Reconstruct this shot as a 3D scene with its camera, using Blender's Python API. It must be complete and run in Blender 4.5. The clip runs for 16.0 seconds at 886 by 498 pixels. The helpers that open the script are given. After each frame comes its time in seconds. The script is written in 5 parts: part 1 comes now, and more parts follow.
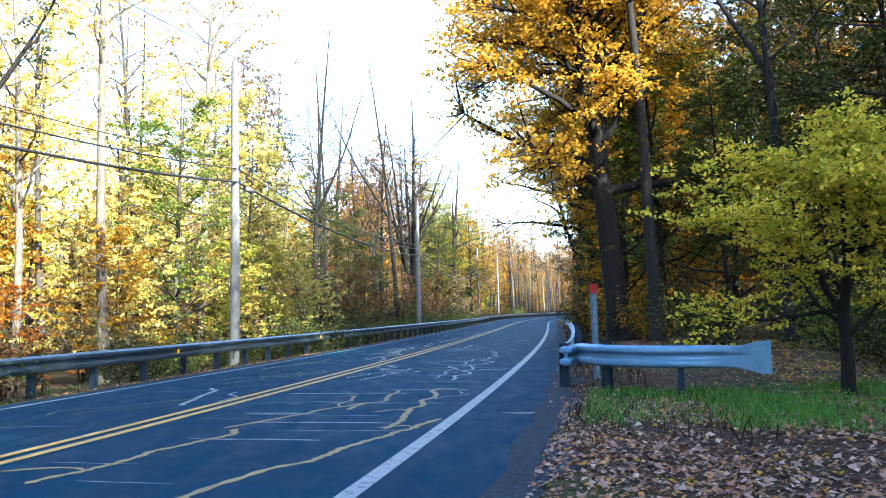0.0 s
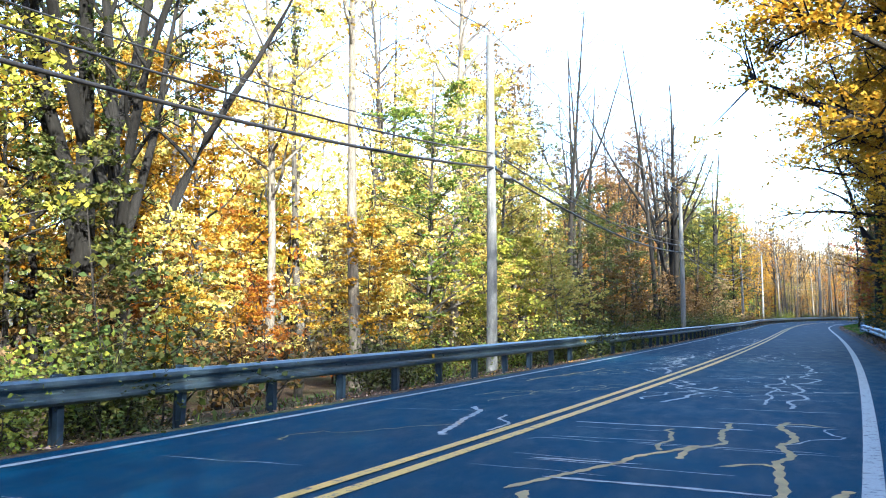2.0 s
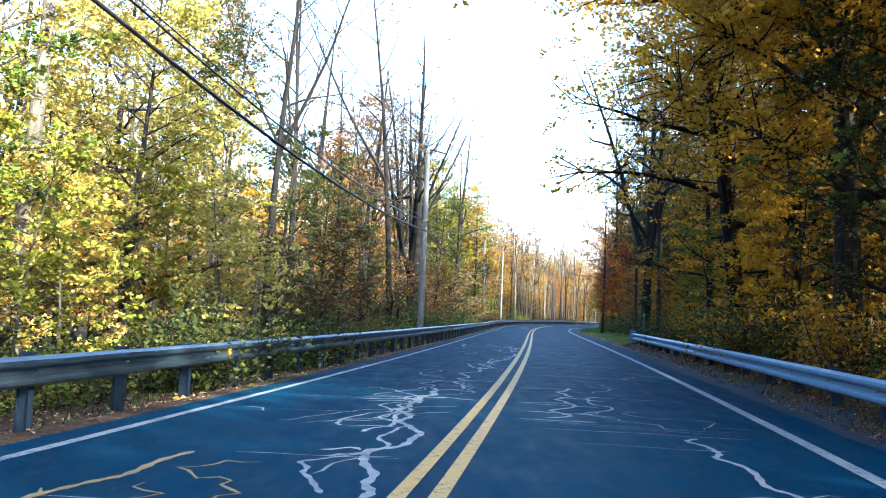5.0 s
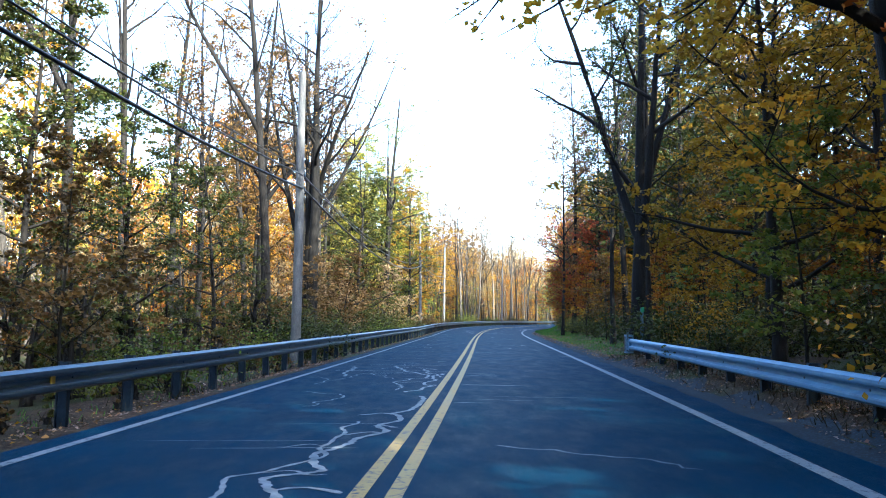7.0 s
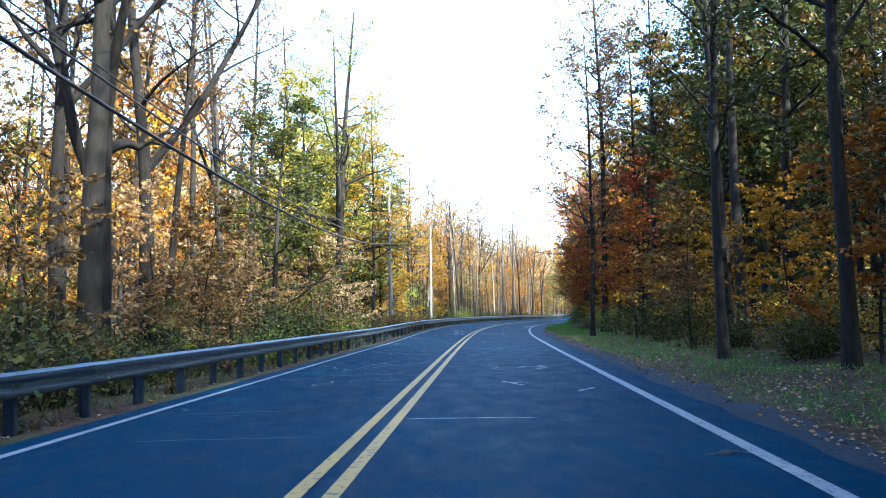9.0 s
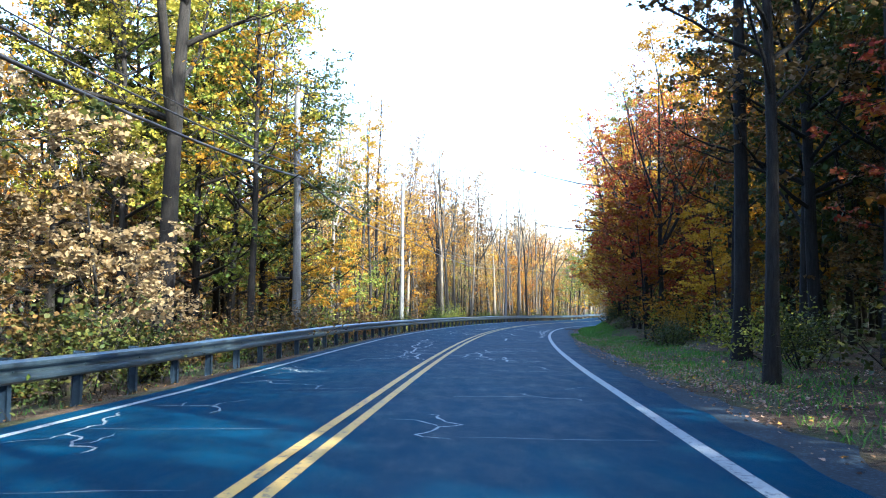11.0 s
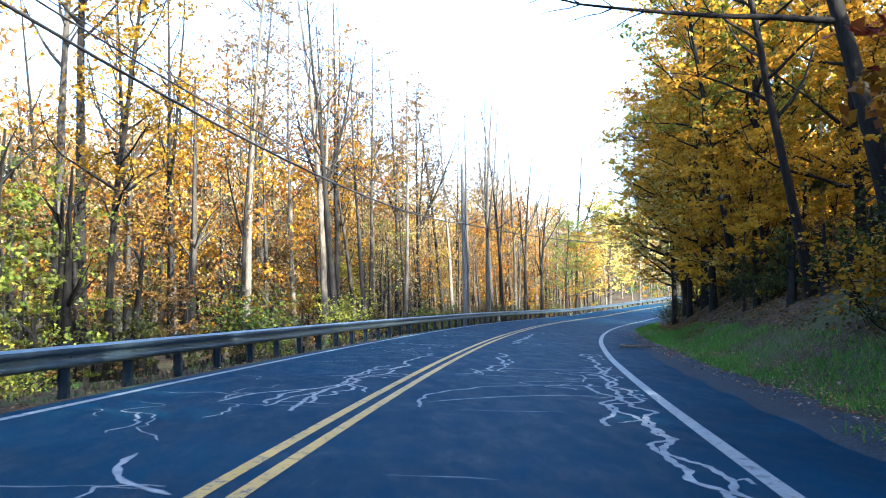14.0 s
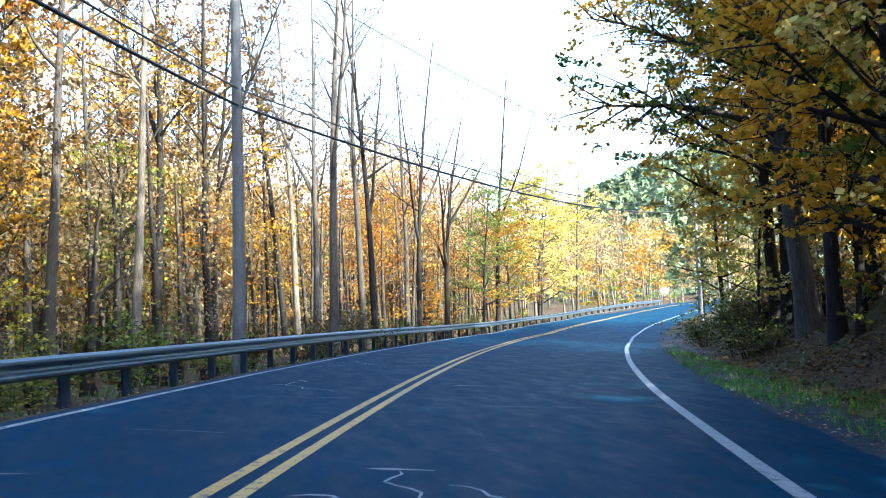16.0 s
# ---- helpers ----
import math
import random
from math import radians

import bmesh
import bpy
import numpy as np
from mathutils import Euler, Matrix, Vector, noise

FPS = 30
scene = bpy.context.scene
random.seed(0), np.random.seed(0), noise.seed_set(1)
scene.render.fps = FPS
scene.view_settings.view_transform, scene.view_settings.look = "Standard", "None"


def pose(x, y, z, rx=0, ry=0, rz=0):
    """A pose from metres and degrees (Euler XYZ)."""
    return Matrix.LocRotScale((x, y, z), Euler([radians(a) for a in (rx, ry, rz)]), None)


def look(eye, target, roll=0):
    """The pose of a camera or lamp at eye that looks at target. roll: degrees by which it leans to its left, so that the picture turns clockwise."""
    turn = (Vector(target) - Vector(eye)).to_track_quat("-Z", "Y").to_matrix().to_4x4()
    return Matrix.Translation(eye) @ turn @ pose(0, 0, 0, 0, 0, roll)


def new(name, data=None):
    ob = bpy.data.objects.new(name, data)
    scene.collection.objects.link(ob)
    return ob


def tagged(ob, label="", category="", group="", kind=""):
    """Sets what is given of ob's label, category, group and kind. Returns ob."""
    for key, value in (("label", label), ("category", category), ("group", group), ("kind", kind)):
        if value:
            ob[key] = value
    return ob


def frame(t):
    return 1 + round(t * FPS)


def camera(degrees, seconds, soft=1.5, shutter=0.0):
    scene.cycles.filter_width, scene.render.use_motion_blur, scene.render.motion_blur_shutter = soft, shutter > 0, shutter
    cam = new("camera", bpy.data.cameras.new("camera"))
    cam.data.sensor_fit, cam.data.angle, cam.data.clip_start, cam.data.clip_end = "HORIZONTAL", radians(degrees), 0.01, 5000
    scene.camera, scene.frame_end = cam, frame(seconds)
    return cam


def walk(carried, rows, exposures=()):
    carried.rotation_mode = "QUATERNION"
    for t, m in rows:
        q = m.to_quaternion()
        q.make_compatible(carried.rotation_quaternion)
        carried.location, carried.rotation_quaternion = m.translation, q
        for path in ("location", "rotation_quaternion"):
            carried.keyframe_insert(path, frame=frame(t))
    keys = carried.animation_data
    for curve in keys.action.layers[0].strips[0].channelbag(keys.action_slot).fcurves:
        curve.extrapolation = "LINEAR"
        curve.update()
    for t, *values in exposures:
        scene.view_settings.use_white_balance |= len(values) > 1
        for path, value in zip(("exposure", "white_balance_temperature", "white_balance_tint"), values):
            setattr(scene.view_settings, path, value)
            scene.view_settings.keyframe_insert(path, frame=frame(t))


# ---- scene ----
EXPOSURE = 3.05
cam = camera(54.62, 16.0, soft=1.0, shutter=0.06)
# seconds, place, yaw, pitch, roll
PATH = [
    (0, 0.000, 0.000, 1.210, 0.00, 4.28, -1.06),
    (0.5, -0.101, 0.462, 1.214, 2.80, 4.34, -1.17),
    (1, -0.311, 1.166, 1.218, 6.45, 4.60, -0.99),
    (1.5, -0.654, 2.127, 1.227, 11.40, 4.79, -0.56),
    (2, -1.086, 3.274, 1.234, 16.26, 4.54, -0.22),
    (2.5, -1.491, 4.618, 1.231, 19.12, 4.17, 0.57),
    (3, -1.814, 6.310, 1.226, 18.84, 4.01, 1.10),
    (3.5, -1.960, 8.498, 1.222, 13.93, 3.81, 1.78),
    (4, -1.872, 11.152, 1.221, 7.43, 3.87, 2.30),
    (4.5, -1.615, 14.127, 1.214, 1.74, 3.96, 2.39),
    (5, -1.289, 17.352, 1.208, -0.67, 4.32, 2.59),
    (5.2, -1.138, 18.695, 1.207, -1.23, 4.38, 2.59),
    (5.7, -0.697, 22.153, 1.212, -2.43, 4.56, 2.22),
    (6.25, -0.101, 26.170, 1.218, -3.34, 4.70, 1.53),
    (6.8, 0.595, 30.533, 1.222, -3.93, 4.69, 0.94),
    (7.3, 1.292, 34.916, 1.222, -4.33, 4.46, 0.55),
    (7.5, 1.584, 36.801, 1.221, -4.49, 4.32, 0.41),
    (8, 2.350, 41.858, 1.218, -4.58, 4.23, 0.09),
    (8.5, 3.172, 47.399, 1.219, -4.26, 4.41, -0.39),
    (9, 4.041, 53.371, 1.220, -4.04, 4.37, -0.59),
    (9.2, 4.401, 55.871, 1.220, -4.01, 4.43, -0.52),
    (9.7, 5.323, 62.402, 1.220, -3.98, 4.49, -0.27),
    (10.25, 6.373, 70.041, 1.219, -3.98, 4.42, 0.03),
    (10.8, 7.463, 78.127, 1.217, -3.90, 4.31, 0.31),
    (11.3, 8.498, 85.816, 1.217, -3.67, 4.27, 0.47),
    (11.5, 8.926, 88.959, 1.217, -3.54, 4.28, 0.49),
    (12, 10.043, 96.921, 1.221, -3.49, 4.19, 0.47),
    (12.5, 11.240, 104.916, 1.224, -3.73, 4.05, 0.28),
    (13, 12.503, 112.868, 1.221, -4.24, 4.10, -0.15),
    (13.5, 13.838, 120.771, 1.216, -5.04, 4.10, -0.97),
    (14, 15.281, 128.694, 1.212, -5.91, 4.05, -1.48),
    (14.5, 16.860, 136.682, 1.214, -6.81, 4.23, -1.68),
    (15, 18.610, 144.741, 1.218, -7.84, 4.32, -2.16),
    (15.5, 20.551, 152.882, 1.220, -9.47, 4.42, -2.39),
    (16, 22.691, 161.100, 1.221, -11.95, 4.74, -2.10),
]


def heading(x, y, z, yaw, pitch, roll):
    a, b = radians(yaw), radians(pitch)
    way = Vector((-math.sin(a) * math.cos(b), math.cos(a) * math.cos(b), math.sin(b)))
    return look((x, y, z), Vector((x, y, z)) + way, roll)


walk(cam, [(t, heading(*row)) for t, *row in PATH], [(t, EXPOSURE, warm, 8) for t, warm in ((0.0, 5260), (5.0, 5300), (8.5, 5200), (12.5, 5150), (14.5, 5400), (16.0, 5400))])
# ---- world and sun ----
SUN_AZ, SUN_EL = (0.64, -0.77), 27.0
world = bpy.data.worlds.new("sky")
scene.world = world
world.use_nodes = True
wn = world.node_tree.nodes
sky = wn.new("ShaderNodeTexSky")
sky.sky_type, sky.sun_disc = "NISHITA", False
sky.sun_elevation = radians(SUN_EL)
sky.sun_rotation = math.atan2(SUN_AZ[0], SUN_AZ[1])
sky.air_density, sky.dust_density, sky.ozone_density = 1.0, 3.0, 0.4
wn["Background"].inputs[1].default_value = 0.15
world.node_tree.links.new(sky.outputs[0], wn["Background"].inputs[0])
sun = new("sun", bpy.data.lights.new("sun", "SUN"))
sun.data.energy, sun.data.angle, sun.data.color = 5.0, radians(0.6), (1.0, 0.84, 0.58)
sun.matrix_world = look((SUN_AZ[0] * 60, SUN_AZ[1] * 60, 60 * math.tan(radians(SUN_EL))), (0, 0, 0))



# ---- materials ----
def material(name, rough=0.8, metal=0.0, gloss=0.2):
    m = bpy.data.materials.new(name)
    m.use_nodes = True
    b = m.node_tree.nodes["Principled BSDF"]
    b.inputs["Roughness"].default_value, b.inputs["Metallic"].default_value, b.inputs["Specular IOR Level"].default_value = rough, metal, gloss
    return m, m.node_tree.nodes, m.node_tree.links, b


def node(nodes, kind, **values):
    n = nodes.new(kind)
    for key, value in values.items():
        n.inputs[key].default_value = value
    return n


def ramp(nodes, links, source, *stops):
    r = nodes.new("ShaderNodeValToRGB")
    while len(r.color_ramp.elements) < len(stops):
        r.color_ramp.elements.new(0.5)
    for e, (p, c) in zip(r.color_ramp.elements, stops):
        e.position, e.color = p, (*c, 1.0)
    links.new(source, r.inputs[0])
    return r


def mix(nodes, links, fac, a, b, blend="MIX"):
    x = nodes.new("ShaderNodeMix")
    x.data_type, x.blend_type = "RGBA", blend
    for value, socket in ((fac, x.inputs[0]), (a, x.inputs[6]), (b, x.inputs[7])):
        if isinstance(value, (int, float)):
            socket.default_value = value
        elif isinstance(value, tuple):
            socket.default_value = (*value, 1.0)
        else:
            links.new(value, socket)
    return x.outputs[2]


def bump(nodes, links, b, height, strength, distance=0.02):
    n = node(nodes, "ShaderNodeBump", Strength=strength, Distance=distance)
    links.new(height, n.inputs["Height"])
    links.new(n.outputs[0], b.inputs["Normal"])


def place(nodes):
    return nodes.new("ShaderNodeNewGeometry").outputs["Position"]


def noise_at(nodes, links, vector, scale, detail=4.0, rough=0.6):
    n = node(nodes, "ShaderNodeTexNoise", Scale=scale, Detail=detail, Roughness=rough)
    links.new(vector, n.inputs["Vector"])
    return n.outputs[0]


def stretched(nodes, links, vector, scale):
    m = nodes.new("ShaderNodeMapping")
    m.inputs["Scale"].default_value = scale
    links.new(vector, m.inputs["Vector"])
    return m.outputs[0]


def asphalt_material():
    m, n, l, b = material("asphalt", 0.85, 0.0, 0.02)
    p = place(n)
    fine = noise_at(n, l, p, 160.0, 3.0, 0.7)
    wide = noise_at(n, l, p, 0.45, 5.0, 0.65)
    mid = noise_at(n, l, stretched(n, l, p, (1.0, 0.35, 1.0)), 3.0, 6.0, 0.7)
    c = ramp(n, l, wide, (0.3, (0.0019, 0.0195, 0.0445)), (0.7, (0.0031, 0.0268, 0.0580))).outputs[0]
    c = mix(n, l, 0.5, c, ramp(n, l, mid, (0.35, (0.55, 0.55, 0.55)), (0.68, (1.25, 1.25, 1.25))).outputs[0], "MULTIPLY")
    c = mix(n, l, 0.6, c, ramp(n, l, fine, (0.3, (0.5, 0.5, 0.5)), (0.7, (1.5, 1.5, 1.5))).outputs[0], "MULTIPLY")
    l.new(c, b.inputs["Base Color"])
    l.new(ramp(n, l, mid, (0.3, (0.5,) * 3), (0.7, (0.75,) * 3)).outputs[0], b.inputs["Roughness"])
    bump(n, l, b, fine, 0.5, 0.006)
    return m


def paint_material(name, colour, worn):
    m, n, l, b = material(name, 0.6)
    p = place(n)
    wear = noise_at(n, l, p, 9.0, 8.0, 0.8)
    c = ramp(n, l, wear, (worn, (0.02, 0.036, 0.06)), (worn + 0.07, colour)).outputs[0]
    c = mix(n, l, 0.5, c, ramp(n, l, noise_at(n, l, p, 60.0), (0.3, (0.65,) * 3), (0.7, (1.2,) * 3)).outputs[0], "MULTIPLY")
    l.new(c, b.inputs["Base Color"])
    bump(n, l, b, wear, 0.3, 0.004)
    return m


def ground_material():
    m, n, l, b = material("forest_floor", 0.95)
    p = place(n)
    wide, mid, fine = noise_at(n, l, p, 0.25, 5.0, 0.6), noise_at(n, l, p, 2.2, 6.0, 0.7), noise_at(n, l, p, 26.0, 6.0, 0.75)
    soil = ramp(n, l, mid, (0.3, (0.00784, 0.00532, 0.00336)), (0.55, (0.0224, 0.0134, 0.00672)), (0.75, (0.042, 0.0269, 0.014))).outputs[0]
    grass = ramp(n, l, fine, (0.3, (0.015, 0.027, 0.0072)), (0.7, (0.054, 0.072, 0.021))).outputs[0]
    cell = n.new("ShaderNodeTexVoronoi")
    cell.inputs["Scale"].default_value = 21.0
    l.new(p, cell.inputs["Vector"])
    tint = n.new("ShaderNodeSeparateColor")
    l.new(cell.outputs["Color"], tint.inputs[0])
    litter = ramp(n, l, tint.outputs[0], (0.0, (0.0118, 0.00739, 0.0047)), (0.35, (0.0336, 0.0208, 0.0121)), (0.6, (0.0571, 0.0353, 0.0208)), (0.85, (0.0808, 0.0504, 0.0252)), (1.0, (0.101, 0.0706, 0.0437))).outputs[0]
    soil = mix(n, l, ramp(n, l, mid, (0.36, (0.15,) * 3), (0.56, (0.9,) * 3)).outputs[0], soil, litter)
    c = mix(n, l, ramp(n, l, wide, (0.48, (0.0,) * 3), (0.6, (0.75,) * 3)).outputs[0], soil, grass)
    c = mix(n, l, 0.7, c, ramp(n, l, fine, (0.3, (0.45,) * 3), (0.7, (1.5,) * 3)).outputs[0], "MULTIPLY")
    l.new(c, b.inputs["Base Color"])
    bump(n, l, b, fine, 0.8, 0.05)
    return m


def gravel_material():
    m, n, l, b = material("shoulder_gravel", 0.9)
    p = place(n)
    v = n.new("ShaderNodeTexVoronoi")
    v.inputs["Scale"].default_value = 38.0
    l.new(p, v.inputs["Vector"])
    c = ramp(n, l, noise_at(n, l, p, 1.4, 6.0, 0.7), (0.35, (0.00525, 0.0128, 0.0232)), (0.7, (0.0135, 0.0255, 0.0405))).outputs[0]
    stone = n.new("ShaderNodeSeparateColor")
    l.new(v.outputs["Color"], stone.inputs[0])
    c = mix(n, l, 0.75, c, ramp(n, l, stone.outputs[0], (0.0, (0.35,) * 3), (0.7, (1.1,) * 3), (1.0, (2.6, 2.5, 2.3))).outputs[0], "MULTIPLY")
    c = mix(n, l, 0.6, c, ramp(n, l, v.outputs["Distance"], (0.1, (1.5,) * 3), (0.6, (0.4,) * 3)).outputs[0], "MULTIPLY")
    l.new(c, b.inputs["Base Color"])
    bump(n, l, b, v.outputs["Distance"], -0.6, 0.02)
    return m


def steel_material():
    m, n, l, b = material("galvanised_steel", 0.42, 0.75, 0.3)
    p = place(n)
    a, s = noise_at(n, l, p, 7.0, 6.0, 0.7), noise_at(n, l, stretched(n, l, p, (0.6, 0.6, 5.0)), 2.0, 6.0, 0.7)
    c = ramp(n, l, a, (0.3, (0.041, 0.07, 0.1)), (0.7, (0.09, 0.131, 0.17))).outputs[0]
    c = mix(n, l, ramp(n, l, s, (0.58, (0.0,) * 3), (0.72, (0.7,) * 3)).outputs[0], c, (0.12, 0.095, 0.07))
    l.new(c, b.inputs["Base Color"])
    l.new(ramp(n, l, a, (0.3, (0.28,) * 3), (0.7, (0.46,) * 3)).outputs[0], b.inputs["Roughness"])
    bump(n, l, b, s, 0.15, 0.01)
    return m


def bark_material(name, dark, light, scale=1.0):
    m, n, l, b = material(name, 0.92)
    t = n.new("ShaderNodeTexCoord")
    p = stretched(n, l, t.outputs["Object"], (9.0 * scale, 9.0 * scale, 1.3 * scale))
    ridge = noise_at(n, l, p, 2.6, 8.0, 0.75)
    patch = noise_at(n, l, t.outputs["Object"], 1.1, 4.0, 0.6)
    c = ramp(n, l, ridge, (0.34, dark), (0.66, light)).outputs[0]
    c = mix(n, l, 0.6, c, ramp(n, l, patch, (0.3, (0.6, 0.62, 0.6)), (0.7, (1.35, 1.3, 1.2))).outputs[0], "MULTIPLY")
    info = n.new("ShaderNodeObjectInfo")
    c = mix(n, l, 0.5, c, ramp(n, l, info.outputs["Random"], (0.0, (0.6,) * 3), (1.0, (1.4,) * 3)).outputs[0], "MULTIPLY")
    l.new(c, b.inputs["Base Color"])
    bump(n, l, b, ridge, 0.9, 0.03)
    return m


def leaf_material(name, *stops, through_light=0.24):
    m, n, l, b = material(name, 0.55)
    out = n["Material Output"]
    g, info = n.new("ShaderNodeNewGeometry"), n.new("ShaderNodeObjectInfo")
    c = ramp(n, l, g.outputs["Random Per Island"], *[(i / max(1, len(stops) - 1), s) for i, s in enumerate(stops)]).outputs[0]
    c = mix(n, l, 0.55, c, ramp(n, l, info.outputs["Random"], (0.0, (0.75, 0.85, 0.8)), (0.5, (1.0, 1.0, 1.0)), (1.0, (1.3, 1.05, 0.9))).outputs[0], "MULTIPLY")
    l.new(c, b.inputs["Base Color"])
    b.inputs["Specular IOR Level"].default_value = 0.12
    t = n.new("ShaderNodeBsdfTranslucent")
    l.new(c, t.inputs["Color"])
    s = n.new("ShaderNodeMixShader")
    s.inputs[0].default_value = through_light
    l.new(b.outputs[0], s.inputs[1])
    l.new(t.outputs[0], s.inputs[2])
    l.new(s.outputs[0], out.inputs["Surface"])
    return m


def plain_material(name, a, b_, rough=0.6, metal=0.0, scale=12.0):
    m, n, l, b = material(name, rough, metal)
    v = noise_at(n, l, place(n), scale, 5.0, 0.7)
    l.new(ramp(n, l, v, (0.3, a), (0.7, b_)).outputs[0], b.inputs["Base Color"])
    bump(n, l, b, v, 0.2, 0.01)
    return m


ASPHALT = asphalt_material()
WHITE_PAINT = paint_material("white_road_paint", (0.168, 0.195, 0.218), 0.40)
YELLOW_PAINT = paint_material("yellow_road_paint", (0.315, 0.217, 0.0525), 0.40)
SEALANT = plain_material("crack_sealant", (0.0744, 0.0992, 0.124), (0.223, 0.248, 0.267), 0.7, 0.0, 5.0)
SEALANT_YELLOW = plain_material("stained_crack_sealant", (0.112, 0.093, 0.0496), (0.223, 0.174, 0.0744), 0.7, 0.0, 5.0)
# tar of the seams; its black also paints the end head's shaded openings
TAR_AND_SHADE = plain_material("tar_and_opening_shade", (0.0072, 0.0084, 0.0108), (0.018, 0.0198, 0.024), 0.45, 0.0, 8.0)
GROUND, GRAVEL, STEEL = ground_material(), gravel_material(), steel_material()
# galvanised steel with the blue sky reflection painted into its base colour
SKYLIT_STEEL = plain_material("skylit_galvanised_steel", (0.075, 0.165, 0.275), (0.14, 0.255, 0.375), 0.45, 0.2, 4.0)
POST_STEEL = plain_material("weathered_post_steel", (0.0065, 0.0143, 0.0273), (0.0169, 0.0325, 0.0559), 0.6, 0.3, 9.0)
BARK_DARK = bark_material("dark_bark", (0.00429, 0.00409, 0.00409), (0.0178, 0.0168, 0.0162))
# dark bark again, with the trunks' shade put into its colour
BARK_SHADED = bark_material("shaded_black_bark", (0.0021, 0.0020, 0.0020), (0.0082, 0.0080, 0.0080))
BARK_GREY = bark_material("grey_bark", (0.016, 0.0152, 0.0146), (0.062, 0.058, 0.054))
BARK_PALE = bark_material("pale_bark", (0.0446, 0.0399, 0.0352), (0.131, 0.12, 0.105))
POLE_WOOD = bark_material("weathered_pole_wood", (0.070, 0.075, 0.081), (0.128, 0.136, 0.146), 2.0)
CABLE = plain_material("black_cable", (0.008, 0.008, 0.009), (0.02, 0.02, 0.022), 0.5)
LEAF = {
    "yellow": leaf_material("yellow_leaves", (0.33, 0.235, 0.035), (0.50, 0.38, 0.075), (0.57, 0.47, 0.16), (0.30, 0.33, 0.06), (0.52, 0.43, 0.12), through_light=0.34),
    "gold": leaf_material("golden_leaves", (0.17, 0.0845, 0.00632), (0.276, 0.149, 0.0095), (0.308, 0.192, 0.0158), (0.192, 0.112, 0.011), through_light=0.46),
    "amber": leaf_material("amber_leaves", (0.341, 0.17, 0.0101), (0.445, 0.252, 0.0148), (0.474, 0.311, 0.0296), (0.311, 0.193, 0.0218), through_light=0.62),
    "pear": leaf_material("pear_green_leaves", (0.24, 0.285, 0.021), (0.45, 0.435, 0.033), (0.63, 0.525, 0.0525), (0.27, 0.315, 0.024), through_light=0.40),
    "tan": leaf_material("pale_tan_leaves", (0.182, 0.125, 0.059), (0.265, 0.2, 0.106), (0.227, 0.174, 0.0942), (0.152, 0.106, 0.0528), through_light=0.36),
    "orange": leaf_material("orange_leaves", (0.133, 0.0372, 0.00551), (0.221, 0.0758, 0.00894), (0.23, 0.115, 0.0131), (0.107, 0.0399, 0.00894), through_light=0.46),
    "red": leaf_material("red_leaves", (0.122, 0.0142, 0.0101), (0.226, 0.0345, 0.0173), (0.295, 0.0872, 0.0224), (0.131, 0.0304, 0.0142), through_light=0.40),
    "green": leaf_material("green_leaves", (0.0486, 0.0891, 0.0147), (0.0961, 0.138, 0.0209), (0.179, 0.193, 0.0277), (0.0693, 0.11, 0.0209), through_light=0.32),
    "lime": leaf_material("yellow_green_leaves", (0.109, 0.144, 0.0161), (0.232, 0.232, 0.0269), (0.315, 0.285, 0.0408), (0.136, 0.17, 0.0237), through_light=0.36),
    "russet": leaf_material("russet_leaves", (0.0616, 0.0357, 0.0112), (0.113, 0.0679, 0.021), (0.141, 0.0896, 0.028), (0.0707, 0.0469, 0.014)),
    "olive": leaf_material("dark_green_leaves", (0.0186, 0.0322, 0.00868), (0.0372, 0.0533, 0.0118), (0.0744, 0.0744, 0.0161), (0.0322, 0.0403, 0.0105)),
    "needle": leaf_material("hemlock_needles", (0.0175, 0.035, 0.0126), (0.035, 0.0595, 0.0175), (0.056, 0.077, 0.0245), through_light=0.2),
    "litter": leaf_material("fallen_leaves", (0.054, 0.036, 0.0264), (0.144, 0.084, 0.0576), (0.252, 0.174, 0.132), (0.18, 0.096, 0.054), (0.312, 0.156, 0.036), (0.102, 0.066, 0.048), (0.348, 0.264, 0.216), (0.144, 0.048, 0.024), through_light=0.15),
    "grass": leaf_material("verge_grass", (0.0304, 0.108, 0.0163), (0.0558, 0.171, 0.0224), (0.122, 0.216, 0.0406), through_light=0.3),
    "straw": leaf_material("dry_grass", (0.0184, 0.0134, 0.00562), (0.0346, 0.0259, 0.0112), (0.0162, 0.0173, 0.00606), through_light=0.3),
}


# ---- plan: the road's centre line, its fall and the lie of the land ----
CENTRE = [(-160, -52.0), (-120, -36.5), (-80, -23.2), (-40, -13.6), (-20, -9.4), (0, -5.37), (10, -3.47), (20, -1.8), (30, -0.29), (40, 1.09),
          (50, 2.39), (60, 3.64), (70, 4.86), (80, 6.08), (90, 7.34), (100, 8.67), (110, 10.13), (120, 11.75), (130, 13.53), (140, 15.53),
          (150, 17.78), (160, 20.32), (170, 23.2), (180, 26.4), (190, 30.0), (200, 34.1), (210, 38.9), (220, 44.6), (235, 55.0), (250, 68.0),
          (270, 89.0), (300, 125.0), (360, 205.0)]
CY, CX = (np.array(v, float) for v in zip(*CENTRE))
CM = np.gradient(CX, CY)


